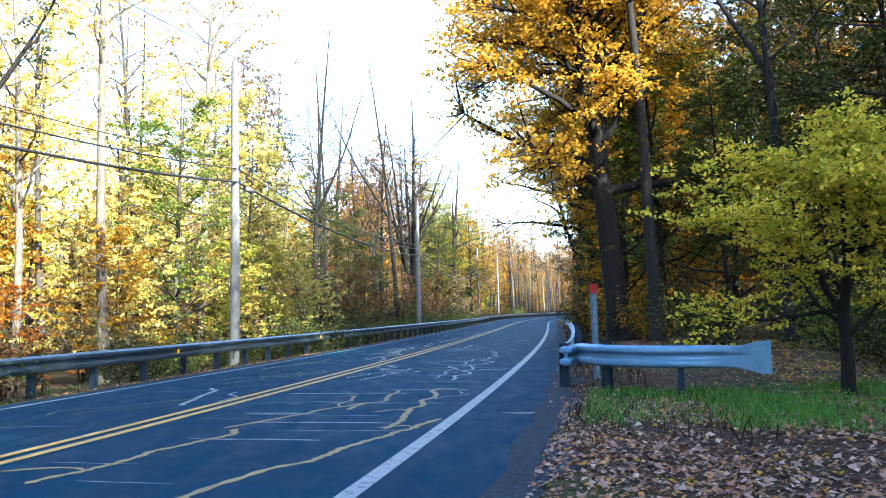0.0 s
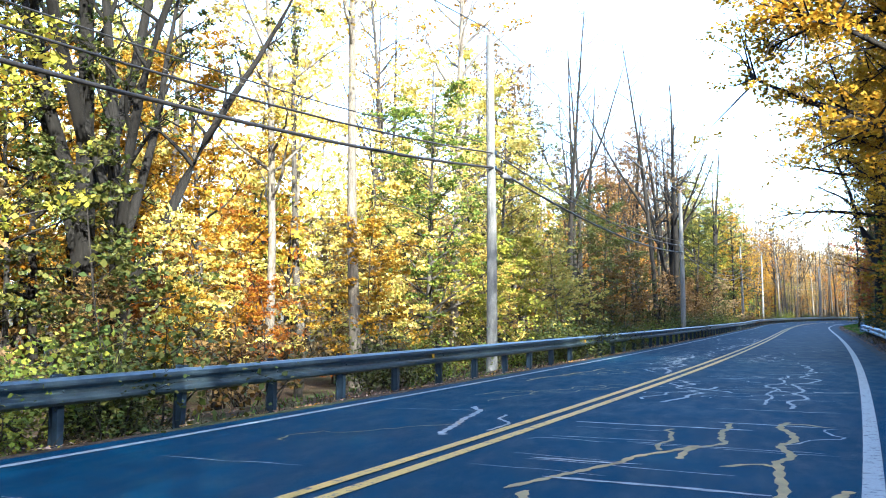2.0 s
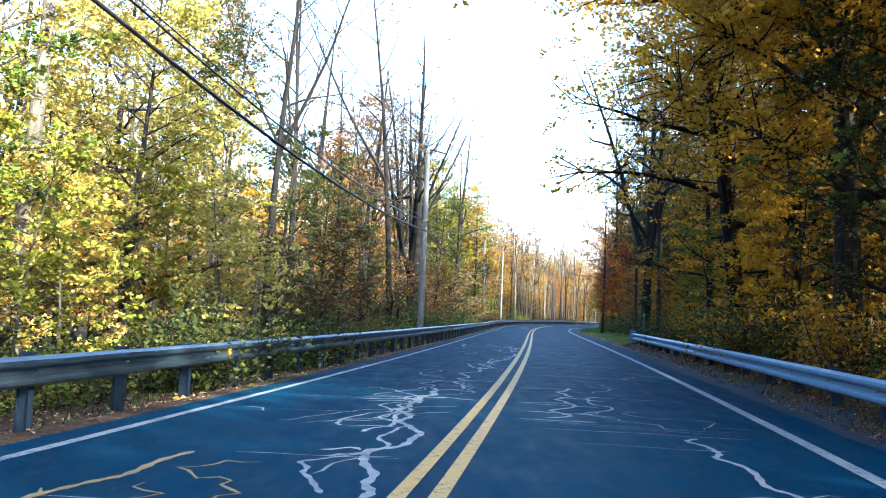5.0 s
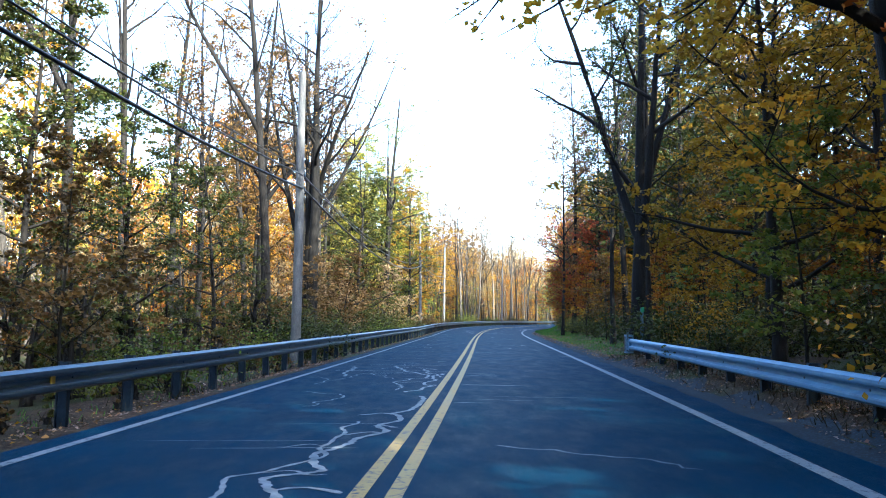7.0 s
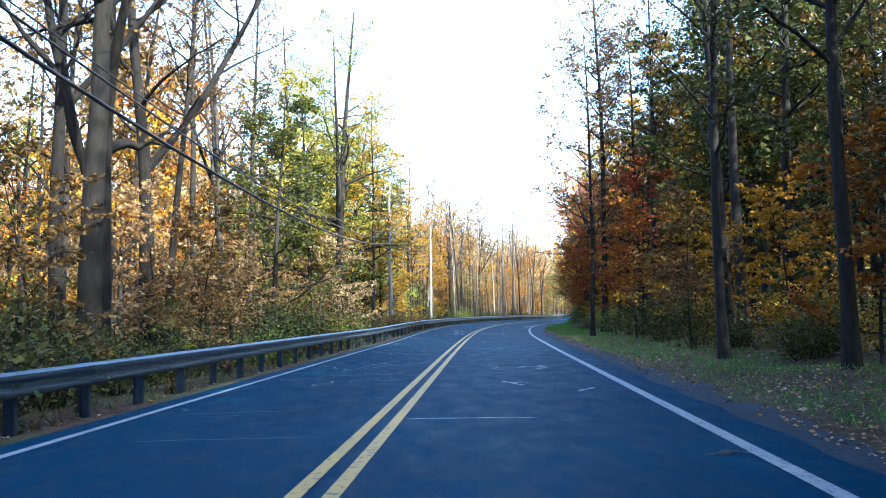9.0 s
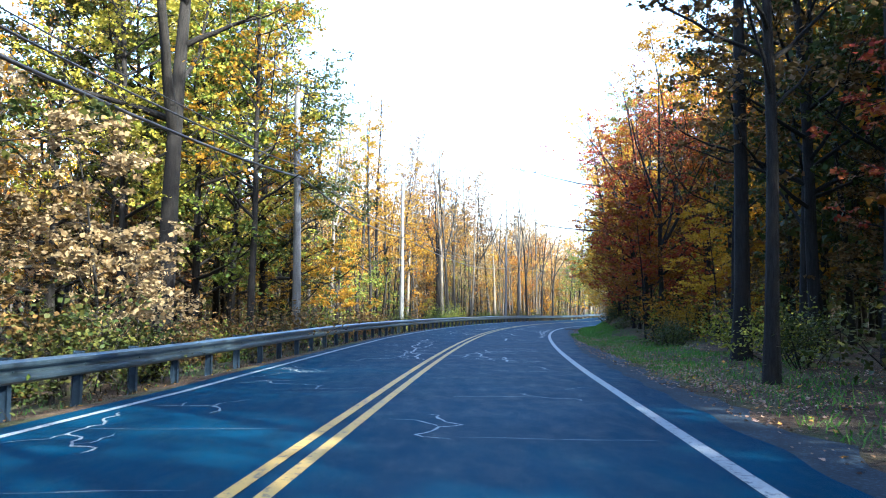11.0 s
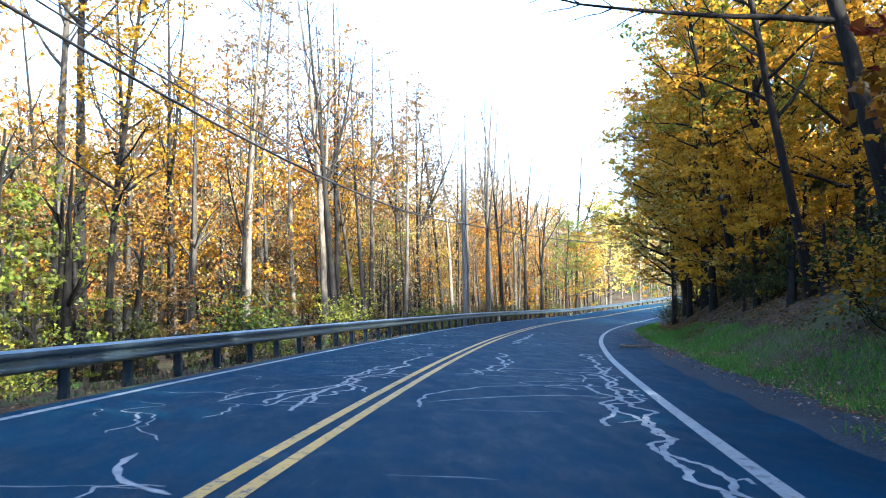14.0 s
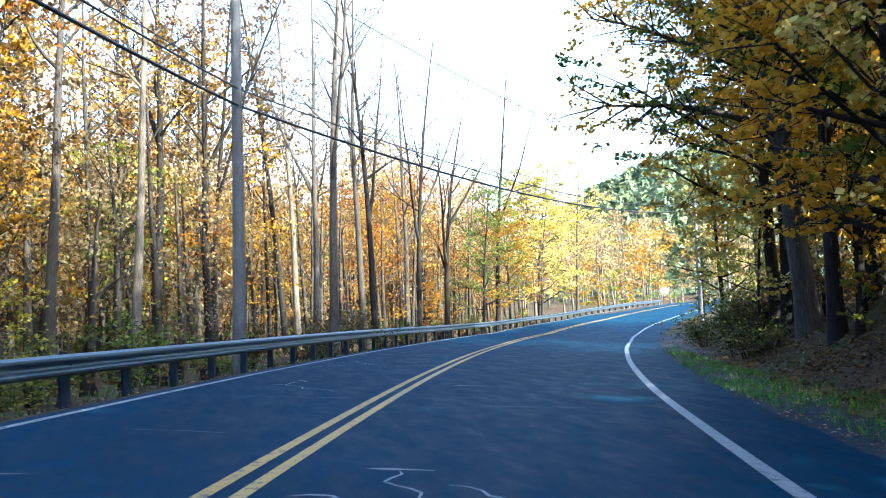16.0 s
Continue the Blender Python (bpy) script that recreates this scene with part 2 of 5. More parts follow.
def cx(y):
    """The centre line's x at y, a smooth cubic through CENTRE."""
    y = np.asarray(y, float)
    k = np.clip(np.searchsorted(CY, y) - 1, 0, len(CY) - 2)
    h = CY[k + 1] - CY[k]
    t = np.clip((y - CY[k]) / h, 0, 1)
    return ((1 + 2 * t) * (1 - t) ** 2 * CX[k] + t * (1 - t) ** 2 * h * CM[k]
            + t * t * (3 - 2 * t) * CX[k + 1] + t * t * (t - 1) * h * CM[k + 1])


def lean_of(y):
    """Cosine of the centre line's turn away from y."""
    slope = (cx(np.asarray(y, float) + 0.5) - cx(np.asarray(y, float) - 0.5))
    return 1 / np.sqrt(1 + slope ** 2)


def locate(x, y):
    """Metres to the right of the centre line (left: minus), and the y of the cross-cut."""
    x, y = np.asarray(x, float), np.asarray(y, float)
    k = y
    for _ in range(4):
        c = lean_of(k)
        u = (x - cx(k)) * c
        s = np.sqrt(np.maximum(0, 1 - c * c)) * np.sign(cx(k + 0.5) - cx(k - 0.5))
        k = y + np.clip(u, -25, 25) * s
    return (x - cx(k)) / lean_of(k) * np.where(np.abs(u) < 25, 1, lean_of(k) ** 2), k


def at(u, y):
    """The place u metres to the right of the centre line, in the cross-cut at y."""
    c = lean_of(y)
    s = np.sqrt(np.maximum(0, 1 - c * c)) * np.sign(cx(np.asarray(y) + 0.5) - cx(np.asarray(y) - 0.5))
    return cx(y) + u * c, np.asarray(y, float) - u * s * 1.0


def bank(y):
    return np.interp(y, [95, 118, 135, 160, 178, 200, 230], [0, 0.028, 0.036, 0.042, 0.048, 0.045, 0.02])


def climb(y):
    return np.interp(y, [198, 212, 230, 250, 300, 420], [0, 0.10, 0.75, 1.9, 3.8, 5.4])


def road_z(u, y):
    u = np.asarray(u, float)
    crown = np.where(u < 0, 0.019 * u, 0.0) * np.interp(y, [95, 118], [1, 0])
    return climb(y) + crown - bank(y) * (u - 1.75)


def smooth(a, b, v):
    t = np.clip((np.asarray(v, float) - a) / (b - a), 0, 1)
    return t * t * (3 - 2 * t)


def rough(x, y):
    return (np.sin(x * 0.9 + 1.3 * np.sin(y * 0.37)) * np.sin(y * 0.71 + np.sin(x * 0.53)) * 0.10
            + np.sin(x * 2.3 + y * 1.1) * np.sin(y * 2.9 - x * 0.7) * 0.035)


EDGE_LEFT = 3.75


def edge_right(y):
    return np.interp(y, [-5, 5, 15, 40, 62, 110, 125, 150, 168, 176, 192, 205], [4.6, 4.6, 4.55, 4.3, 4.3, 4.5, 5.0, 5.0, 5.4, 5.7, 6.7, 7.0])


def ground_z(x, y):
    u, y = locate(x, y)
    er = edge_right(y)
    base = road_z(np.clip(u, -EDGE_LEFT, er), y) - 0.09 * smooth(0.05, 0.3, np.minimum(u + EDGE_LEFT, er - u))
    left = -0.14 * smooth(3.8, 4.8, -u) - 0.55 * smooth(5.0, 9.5, -u) + 1.2 * smooth(26, 60, -u) + rough(x, y) * smooth(4.2, 8, -u)
    verge = 0.03 + (0.18 * smooth(0.6, 5, u - er) + 0.9 * smooth(6, 22, u - er)) * smooth(13, 24, y)
    verge = verge + 0.20 * smooth(0.1, 0.6, u - er) * smooth(20, 26, y) * (1 - smooth(57, 61, y))
    hill = smooth(122, 146, y) * (1.75 * smooth(0.9, 5.2, u - er) + 1.0 * smooth(5, 14, u - er) + 6.0 * smooth(12, 45, u - er)) * (1 - 0.75 * smooth(192, 212, y))
    right = verge * smooth(0.0, 0.5, u - er) + hill + rough(x, y) * smooth(0.8, 4, u - er)
    return base + np.where(u < 0, left, right)


# ---- building helpers ----
def mesh_of(name, verts, faces, mat, smooth_faces=False):
    me = bpy.data.meshes.new(name)
    me.from_pydata([tuple(v) for v in verts], [], faces)
    me.materials.append(mat)
    if smooth_faces:
        me.polygons.foreach_set("use_smooth", [True] * len(me.polygons))
    me.update()
    return me


def quick_mesh(name, verts, quads, mat):
    """A mesh of quads only, or of triangles only, from arrays."""
    me = bpy.data.meshes.new(name)
    v, q = np.asarray(verts, np.float32), np.asarray(quads, np.int32)
    me.vertices.add(len(v))
    me.vertices.foreach_set("co", v.ravel())
    me.loops.add(q.size)
    me.loops.foreach_set("vertex_index", q.ravel())
    me.polygons.add(len(q))
    me.polygons.foreach_set("loop_start", np.arange(0, q.size, q.shape[1], dtype=np.int32))
    me.materials.append(mat)
    me.update(calc_edges=True)
    return me


def part(name, me, parent, label=""):
    ob = new(name, me)
    ob.parent = parent
    return tagged(ob, label)


def bm_box(bm, size, centre, turn=0.0, bevel=0.0):
    made = bmesh.ops.create_cube(bm, size=1.0)["verts"]
    bmesh.ops.scale(bm, verts=made, vec=size)
    if bevel:
        edges = list({e for v in made for e in v.link_edges})
        made = list({v for f in bmesh.ops.bevel(bm, geom=edges, offset=bevel, segments=2, affect="EDGES", profile=0.6)["faces"] for v in f.verts} | {v for v in made if v.is_valid})
    bmesh.ops.rotate(bm, verts=made, cent=(0, 0, 0), matrix=Matrix.Rotation(turn, 3, "Z"))
    bmesh.ops.translate(bm, verts=made, vec=centre)


def bm_mesh(name, bm, mat, smooth_faces=False):
    me = bpy.data.meshes.new(name)
    bm.normal_update()
    bm.to_mesh(me)
    bm.free()
    me.materials.append(mat)
    if smooth_faces:
        me.polygons.foreach_set("use_smooth", [True] * len(me.polygons))
    return me


class Wood:
    """Gathers tapered tubes for trunks, limbs and twigs."""

    def __init__(self):
        self.v, self.f, self.n = [], [], 0

    def tube(self, pts, radii, sides=6):
        pts, radii = np.asarray(pts, float), np.asarray(radii, float)
        way = np.gradient(pts, axis=0)
        way /= np.linalg.norm(way, axis=1)[:, None] + 1e-9
        ref = np.where(np.abs(way[:, 2:3]) > 0.9, [[1.0, 0, 0]], [[0, 0, 1.0]])
        a = np.cross(way, ref)
        a /= np.linalg.norm(a, axis=1)[:, None] + 1e-9
        b = np.cross(way, a)
        ang = np.arange(sides) * 2 * np.pi / sides
        ring = pts[:, None] + radii[:, None, None] * (np.cos(ang)[None, :, None] * a[:, None] + np.sin(ang)[None, :, None] * b[:, None])
        self.v.append(ring.reshape(-1, 3))
        k = np.arange(len(pts) - 1)[:, None] * sides + np.arange(sides)[None]
        k2 = np.arange(len(pts) - 1)[:, None] * sides + (np.arange(sides)[None] + 1) % sides
        self.f.append(np.stack([k, k2, k2 + sides, k + sides], -1).reshape(-1, 4) + self.n)
        self.n += len(pts) * sides

    def mesh(self, name, mat):
        me = quick_mesh(name, np.concatenate(self.v), np.concatenate(self.f), mat)
        me.polygons.foreach_set("use_smooth", [True] * len(me.polygons))
        return me


def leaves(r, centres, size, flat=0.35):
    """Small folded leaf blades round the given places: verts, faces."""
    n = len(centres)
    a = r.normal(size=(n, 3)) * [1.0, 1.0, 0.6]
    a /= np.linalg.norm(a, axis=1)[:, None]
    b = np.cross(a, r.normal(size=(n, 3)) * [flat, flat, 1.0])
    b /= np.linalg.norm(b, axis=1)[:, None] + 1e-9
    up = np.cross(a, b)
    s = (size * r.uniform(0.5, 1.05, n))[:, None]
    k = r.uniform(-0.12, 0.12, (n, 1))
    fold = r.uniform(0.05, 0.22, (n, 1)) * s * up
    v = np.stack([centres - a * s * 0.62, centres + a * s * k + b * s * 0.5 + fold, centres + a * s * 0.66, centres - a * s * k - b * s * 0.5 + fold], 1)
    return v.reshape(-1, 3), np.arange(n * 4).reshape(n, 4)


def leaf_specks(r, centres, size):
    """Three-cornered leaves for woods that stay far off."""
    n = len(centres)
    a, b = r.normal(size=(n, 3)), r.normal(size=(n, 3))
    a /= np.linalg.norm(a, axis=1)[:, None]
    b = np.cross(a, b)
    b /= np.linalg.norm(b, axis=1)[:, None] + 1e-9
    s = (size * r.uniform(0.6, 1.3, n))[:, None]
    v = np.stack([centres - a * s * 0.6, centres + a * s * 0.35 + b * s * 0.5, centres + a * s * 0.35 - b * s * 0.5], 1)
    return v.reshape(-1, 3), np.arange(n * 3).reshape(n, 3)


# ---- ground, road and markings ----
def grid_mesh(name, xs, ys, zs, mat):
    rows, cols = xs.shape
    k = (np.arange(rows - 1)[:, None] * cols + np.arange(cols - 1)[None]).reshape(-1)
    me = quick_mesh(name, np.stack([xs, ys, zs], -1).reshape(-1, 3), np.stack([k, k + 1, k + cols + 1, k + cols], -1), mat)
    me.polygons.foreach_set("use_smooth", [True] * len(me.polygons))
    return me


def build_ground():
    us = np.concatenate([[-900, -500, -250, -130, -80], np.arange(-60, -16, 4.0), np.arange(-16, -5, 1.0), np.arange(-5, -3.4, 0.2), [-3, 0, 3],
                         np.arange(3.6, 7.0, 0.2), np.arange(7, 16, 0.6), np.arange(16, 60, 4.0), [80, 130, 250, 500, 900]])
    ys = np.concatenate([[-900, -500, -300, -150, -90, -60, -40, -25], np.arange(-14, 236, 1.0), np.arange(236, 300, 4.0), [310, 340, 400, 500, 700, 1000, 1600]])
    yy, uu = np.meshgrid(ys, us, indexing="ij")
    xx = cx(yy) + uu / lean_of(yy)
    tagged(new("ground", grid_mesh("ground", xx, yy, ground_z(xx, yy), GROUND)), "forest floor of brown soil, moss and leaf litter", "ground", kind="structure")


def ribbon(name, y0, y1, left, right, lift, mat, step=1.0):
    """A strip along the road between two offsets, which may be functions of y."""
    y = np.linspace(y0, y1, int((y1 - y0) / step) + 1)
    cols = []
    wide = 9 if name == "road" else 2
    for k in np.linspace(0, 1, wide):
        l = left(y) if callable(left) else np.full_like(y, left)
        r = right(y) if callable(right) else np.full_like(y, right)
        u = l + (r - l) * k
        x, yy = at(u, y)
        cols.append(np.stack([x, yy, road_z(u, y) + lift], -1))
    p = np.stack(cols, 1)
    return grid_mesh(name, p[..., 0], p[..., 1], p[..., 2], mat)


def lane_left(y):
    return np.interp(y, [0, 100, 120, 300], [3.35, 3.35, 3.45, 3.6])


def lane_right(y):
    return np.interp(y, [0, 100, 120, 150, 160, 168, 176, 190, 202, 300], [3.5, 3.55, 3.65, 3.75, 3.85, 4.02, 4.3, 4.95, 5.4, 5.4])


build_ground()
tagged(new("road", ribbon("road", -140, 330, -EDGE_LEFT, edge_right, 0.0, ASPHALT)), "worn blue-grey asphalt road with crack sealing", "road", kind="structure")
for nm, l, r, mat, words in (
        ("edge_line", lambda y: -lane_left(y) - 0.06, lambda y: -lane_left(y) + 0.06, WHITE_PAINT, "worn white edge line painted on the asphalt"),
        ("edge_line", lambda y: lane_right(y) - 0.075, lambda y: lane_right(y) + 0.075, WHITE_PAINT, "worn white edge line painted on the asphalt"),
        ("centre_line", -0.19, -0.07, YELLOW_PAINT, "worn yellow centre line painted on the asphalt"),
        ("centre_line", 0.07, 0.19, YELLOW_PAINT, "worn yellow centre line painted on the asphalt")):
    tagged(new(nm, ribbon(nm, -140, 330, l, r, 0.005, mat)), words, "road marking", kind="structure")


def shoulder_mesh():
    """The gravel strip, lying on the verge and lapping over the asphalt's edge."""
    y = np.arange(-20, 210, 0.5)
    wide = np.interp(y, [0, 100, 108, 150, 172, 190, 205], [0.4, 0.4, 0.75, 0.8, 0.8, 1.3, 1.3]) + 0.12 * np.sin(y * 1.7) + 0.08 * np.sin(y * 4.3)
    cols = []
    for k in (0.0, 0.2, 0.4, 0.6, 0.8, 1.0):
        u = edge_right(y) - 0.22 - 0.05 * np.sin(y * 2.3) + (wide + 0.22) * k
        x, yy = at(u, y)
        top = np.maximum(road_z(u, y), ground_z(x, yy)) if k < 0.3 else ground_z(x, yy)
        cols.append(np.stack([x, yy, top + (0.014 if 0 < k < 1 else -0.006 if k == 0 else -0.02)], -1))
    p = np.stack(cols, 1)
    return grid_mesh("shoulder", p[..., 0], p[..., 1], p[..., 2], GRAVEL)


tagged(new("shoulder", shoulder_mesh()), "dark gravel shoulder beside the asphalt", "shoulder", kind="structure")


# crack sealing: meandering bands of pale sealant, and straight ones across a lane
class Bands:
    def __init__(self):
        self.v, self.q, self.n = [], [], 0

    def add(self, us, ys, width):
        us, ys = np.asarray(us, float), np.asarray(ys, float)
        du, dy = np.gradient(us), np.gradient(ys)
        k = np.hypot(du, dy) + 1e-6
        w = width * (1 + 0.35 * np.sin(np.arange(len(us)) * 1.9 + ys[0])) / 2
        w[0] *= 0.3
        w[-1] *= 0.3
        for s in (1, -1):
            u, y = us + s * w * dy / k, ys - s * w * du / k
            x, yy = at(u, y)
            self.v.append(np.stack([x, yy, road_z(u, y) + 0.0045], -1))
        n = len(us)
        i = np.arange(n - 1)
        self.q.append(np.stack([i, i + 1, i + n + 1, i + n], -1) + self.n)
        self.n += 2 * n


def sealed_run(r, u, y, length, turn, jag, bands, width, low, high):
    """A crack that zigzags along the road, with short hooks to either side."""
    us, ys, off, end = [], [], 0.0, y + length
    while y < end:
        off = 0.72 * off + r.normal(0, 0.12 * jag)
        us.append(min(max(u + off, low), high))
        ys.append(y)
        step = r.uniform(0.06, 0.34)
        y, u = y + step, u + step * math.tan(turn)
        if r.random() < 0.10 * jag and len(us) > 2:
            side = r.choice([-1, 1]) * r.uniform(0.3, 0.9)
            k = np.linspace(0, 1, 7)
            bands.add(np.clip(us[-1] + side * k, low, high), ys[-1] + 0.10 * np.sin(k * 5) + r.normal(0, 0.02, 7), width * 0.75)
    if len(us) > 3:
        k = np.linspace(0, len(us) - 1, 3 * len(us))
        curve = [np.convolve(np.pad(np.interp(k, np.arange(len(us)), v), 2, mode="edge"), np.full(5, 0.2), mode="valid") for v in (us, ys)]
        bands.add(*curve, width)


def meander(r, u, y, length, turn, jag, bands, width, low, high, depth=1):
    """A crack that wanders along from (u, y), with side branches."""
    us, ys, a = [u], [y], turn
    for _ in range(int(length / 0.16)):
        a += r.normal(0, jag) + 0.3 * (turn - a)
        u, y = u + 0.16 * math.sin(a), y + 0.16 * math.cos(a)
        if not low < u < high:
            break
        us.append(u)
        ys.append(y)
        if depth and r.random() < 0.05:
            meander(r, u, y, r.uniform(0.8, 3.0), a + r.choice([-1, 1]) * r.uniform(0.6, 1.5), jag, bands, width * 0.8, low, high, depth - 1)
    if len(us) > 3:
        bands.add(us, ys, width)


# long sealed cracks: offset, y, length, turn from the road's way, jaggedness
RUNS = [(2.3, 6.2, 4.5, 0.25, 0.45), (2.85, 9.6, 5.0, -0.03, 0.5), (1.0, 6.6, 3.2, 0.15, 0.5), (2.0, 11.4, 2.8, 0.0, 0.7), (1.1, 9.6, 3.0, 0.3, 0.5), (2.6, 16.0, 11.0, -0.02, 0.6),
        (0.9, 16.2, 3.2, 0.1, 1.1), (1.3, 18.2, 2.4, -0.4, 1.2), (-0.5, 12.0, 3.2, -0.3, 0.7), (-2.6, 20.0, 4.5, 0.12, 0.4), (-0.4, 22.6, 9.0, -0.06, 0.9), (-0.9, 26.0, 12.0, 0.0, 0.9),
        (0.6, 28.0, 5.0, 0.12, 1.1), (-0.8, 37.0, 9.0, 0.05, 0.8)]
LATER_RUNS = [(-0.5, 46.6, 5.0, 0.0, 0.9), (-0.6, 50.0, 5.0, -0.2, 0.8), (-2.4, 50.6, 4.0, -0.1, 0.5), (1.46, 68.3, 1.0, 0.0, 1.3), (2.4, 67.0, 0.9, 0.5, 1.3), (2.3, 72.5, 1.6, 0.3, 1.0),
              (1.75, 103.2, 2.3, 0.05, 0.6), (1.0, 104.4, 5.4, 0.06, 0.7), (-0.35, 103.4, 7.4, -0.14, 0.7), (-1.3, 110.0, 8.0, -0.05, 0.6), (1.6, 120.0, 3.0, 0.0, 0.5), (1.62, 129.4, 3.4, -0.02, 0.5),
              (1.05, 144.6, 7.0, 0.02, 0.8), (-0.75, 138.6, 12.0, 0.0, 0.8)]
# straight bands across a lane: from, to, y
RUNGS = [(1.1, 2.6, 8.9), (1.2, 2.9, 10.2), (0.8, 1.8, 11.0), (0.4, 2.4, 13.6), (1.9, 3.1, 14.2), (0.35, 0.9, 20.4), (0.9, 1.5, 21.4), (0.4, 1.4, 27.8), (0.4, 1.5, 28.6), (0.5, 1.5, 29.6),
         (0.24, 0.8, 44.9), (0.22, 1.35, 48.3), (0.25, 1.0, 50.9), (0.22, 0.95, 51.5), (0.22, 1.9, 63.6), (1.0, 1.75, 103.9), (1.8, 2.85, 103.7), (0.3, 0.85, 105.6), (0.85, 2.1, 107.5), (1.3, 2.5, 109.0),
         (1.5, 3.0, 111.4), (0.3, 1.5, 127.1), (0.6, 1.6, 133.0), (1.1, 3.2, 146.0), (1.9, 2.9, 162.0), (0.8, 1.5, 168.4), (0.8, 1.5, 176.5)]

# curved bands that join others: from u, y to u, y, and the bow between
HOOKS = [(-1.47, 126.6, -1.47, 129.0, -0.2), (-0.8, 126.7, -0.51, 129.1, 0.05), (-0.8, 126.7, -1.1, 129.0, 0.15), (-0.3, 127.6, -0.67, 128.4, 0.1), (-1.3, 129.8, -0.25, 129.8, 0.1),
         (-1.31, 132.0, -0.25, 130.5, 0.2), (-1.17, 135.8, -0.25, 134.4, 0.3), (0.63, 133.3, 1.6, 132.5, 0.1), (0.35, 127.4, 1.48, 127.4, 0.04), (0.67, 139.3, 1.24, 142.1, -0.35),
         (1.24, 142.1, 3.13, 142.6, -0.1), (0.72, 139.9, 2.89, 141.1, -0.25), (-0.71, 139.5, -0.9, 142.1, -0.15), (-0.36, 140.9, -0.9, 142.1, 0.15), (-0.9, 142.1, -0.52, 146.2, -0.35),
         (-1.25, 139.3, -0.79, 142.1, -0.3), (-1.9, 139.4, -1.2, 141.2, -0.2), (0.65, 145.7, 1.11, 144.5, -0.1)]


def build_cracks():
    r = np.random.default_rng(21)
    pale, stained = Bands(), Bands()
    for u, y, length, turn, jag in RUNS + LATER_RUNS:
        low, high = (0.28, 3.4) if u > 0 else (-3.2, -0.25)
        kind = stained if y < 12 or (u < -1.5 and y < 40) else pale
        sealed_run(r, u, y, length, turn, jag, kind, r.uniform(0.055, 0.085), low, high)
        if jag > 0.55:
            sealed_run(r, u + r.choice([-1, 1]) * r.uniform(0.25, 0.5), y + 0.4, length * 0.6, turn, jag, kind, 0.045, low, high)
    for u0, y0, u1, y1, bow in HOOKS:
        n = 4 + int(6 * math.hypot(u1 - u0, y1 - y0))
        k = np.linspace(0, 1, n)
        long = math.hypot(u1 - u0, y1 - y0)
        sway = bow * np.sin(np.pi * k) + np.convolve(np.pad(r.normal(0, 0.05, n), 1, mode="edge"), np.full(3, 1 / 3), mode="valid")
        pale.add(u0 + (u1 - u0) * k + sway * (y1 - y0) / long, y0 + (y1 - y0) * k - sway * (u1 - u0) / long, r.uniform(0.045, 0.07))
    for a, b, y in RUNGS:
        us = np.arange(a, b, 0.14)
        pale.add(us, y + np.cumsum(r.normal(0, 0.012, len(us))) + r.normal(0, 0.03) * (us - a), r.uniform(0.04, 0.06))
    # stretches of fine worn bands: from, to, lane, meanders for ten metres, cross bands for ten metres
    for y0, y1, lane, many, across in ((5, 20, 1, 3, 11), (20, 40, 1, 3, 7), (40, 60, 1, 0, 1), (70, 96, 1, 2, 3), (96, 132, 1, 2.2, 4), (132, 160, 1, 1.4, 3), (160, 205, 1, 0.6, 1.2),
                                       (4, 26, -1, 3, 3), (26, 60, -1, 4, 4), (60, 96, -1, 3, 5), (96, 165, -1, 5.5, 4), (165, 205, -1, 2, 2)):
        low, high = (0.35, 3.3) if lane > 0 else (-3.1, -0.35)
        for _ in range(int(many * (y1 - y0) / 10)):
            meander(r, r.uniform(low + 0.2, high - 0.2), r.uniform(y0, y1), r.uniform(1.2, 4.5), r.normal(0, 0.5), 0.6, stained if lane < 0 and y0 < 20 and r.random() < 0.7 else pale,
                    r.uniform(0.018, 0.036), low, high)
        for _ in range(int(across * (y1 - y0) / 10)):
            a, y = r.uniform(low, (low + high) / 2), r.uniform(y0, y1)
            us = np.arange(a, min(high, a + r.uniform(0.8, 3.0)), 0.2)
            if len(us) > 3:
                pale.add(us, y + np.cumsum(r.normal(0, 0.022, len(us))) + r.normal(0, 0.05) * (us - a), r.uniform(0.012, 0.024))
    # jagged ladders just inside the edge line and beside the centre line in the bend
    for u, y, length, jag, width in ((3.25, 126, 26, 0.7, 0.07), (3.3, 133, 14, 0.9, 0.06), (3.0, 138, 5, 0.9, 0.06), (0.98, 157, 9.5, 0.55, 0.09), (1.06, 158.5, 5, 0.6, 0.05)):
        low, high = (2.5, 3.55) if u > 2 else (0.6, 1.5)
        sealed_run(r, u, y, length, 0.0, jag, pale, width, low, high)
    for bands, mat, words in ((pale, SEALANT, "pale meandering crack sealant on the asphalt"), (stained, SEALANT_YELLOW, "yellowed meandering crack sealant on the asphalt")):
        tagged(new("crack_sealing", quick_mesh("crack_sealing", np.concatenate(bands.v), np.concatenate(bands.q), mat)), words, "crack sealing", kind="stuff")
    tar = Bands()
    for u0, y, n in ((3.9, 11.2, 5), (2.6, 18.6, 6), (2.9, 61, 5), (1.4, 22, 4)):
        us = u0 + np.cumsum(r.uniform(0.05, 0.2, n))
        tar.add(us, y + np.cumsum(r.normal(0, 0.12, n)), 0.12)
    tagged(new("tar_seam", quick_mesh("tar_seam", np.concatenate(tar.v), np.concatenate(tar.q), TAR_AND_SHADE)), "black tar seams on the asphalt", "tar seam", kind="stuff")


build_cracks()


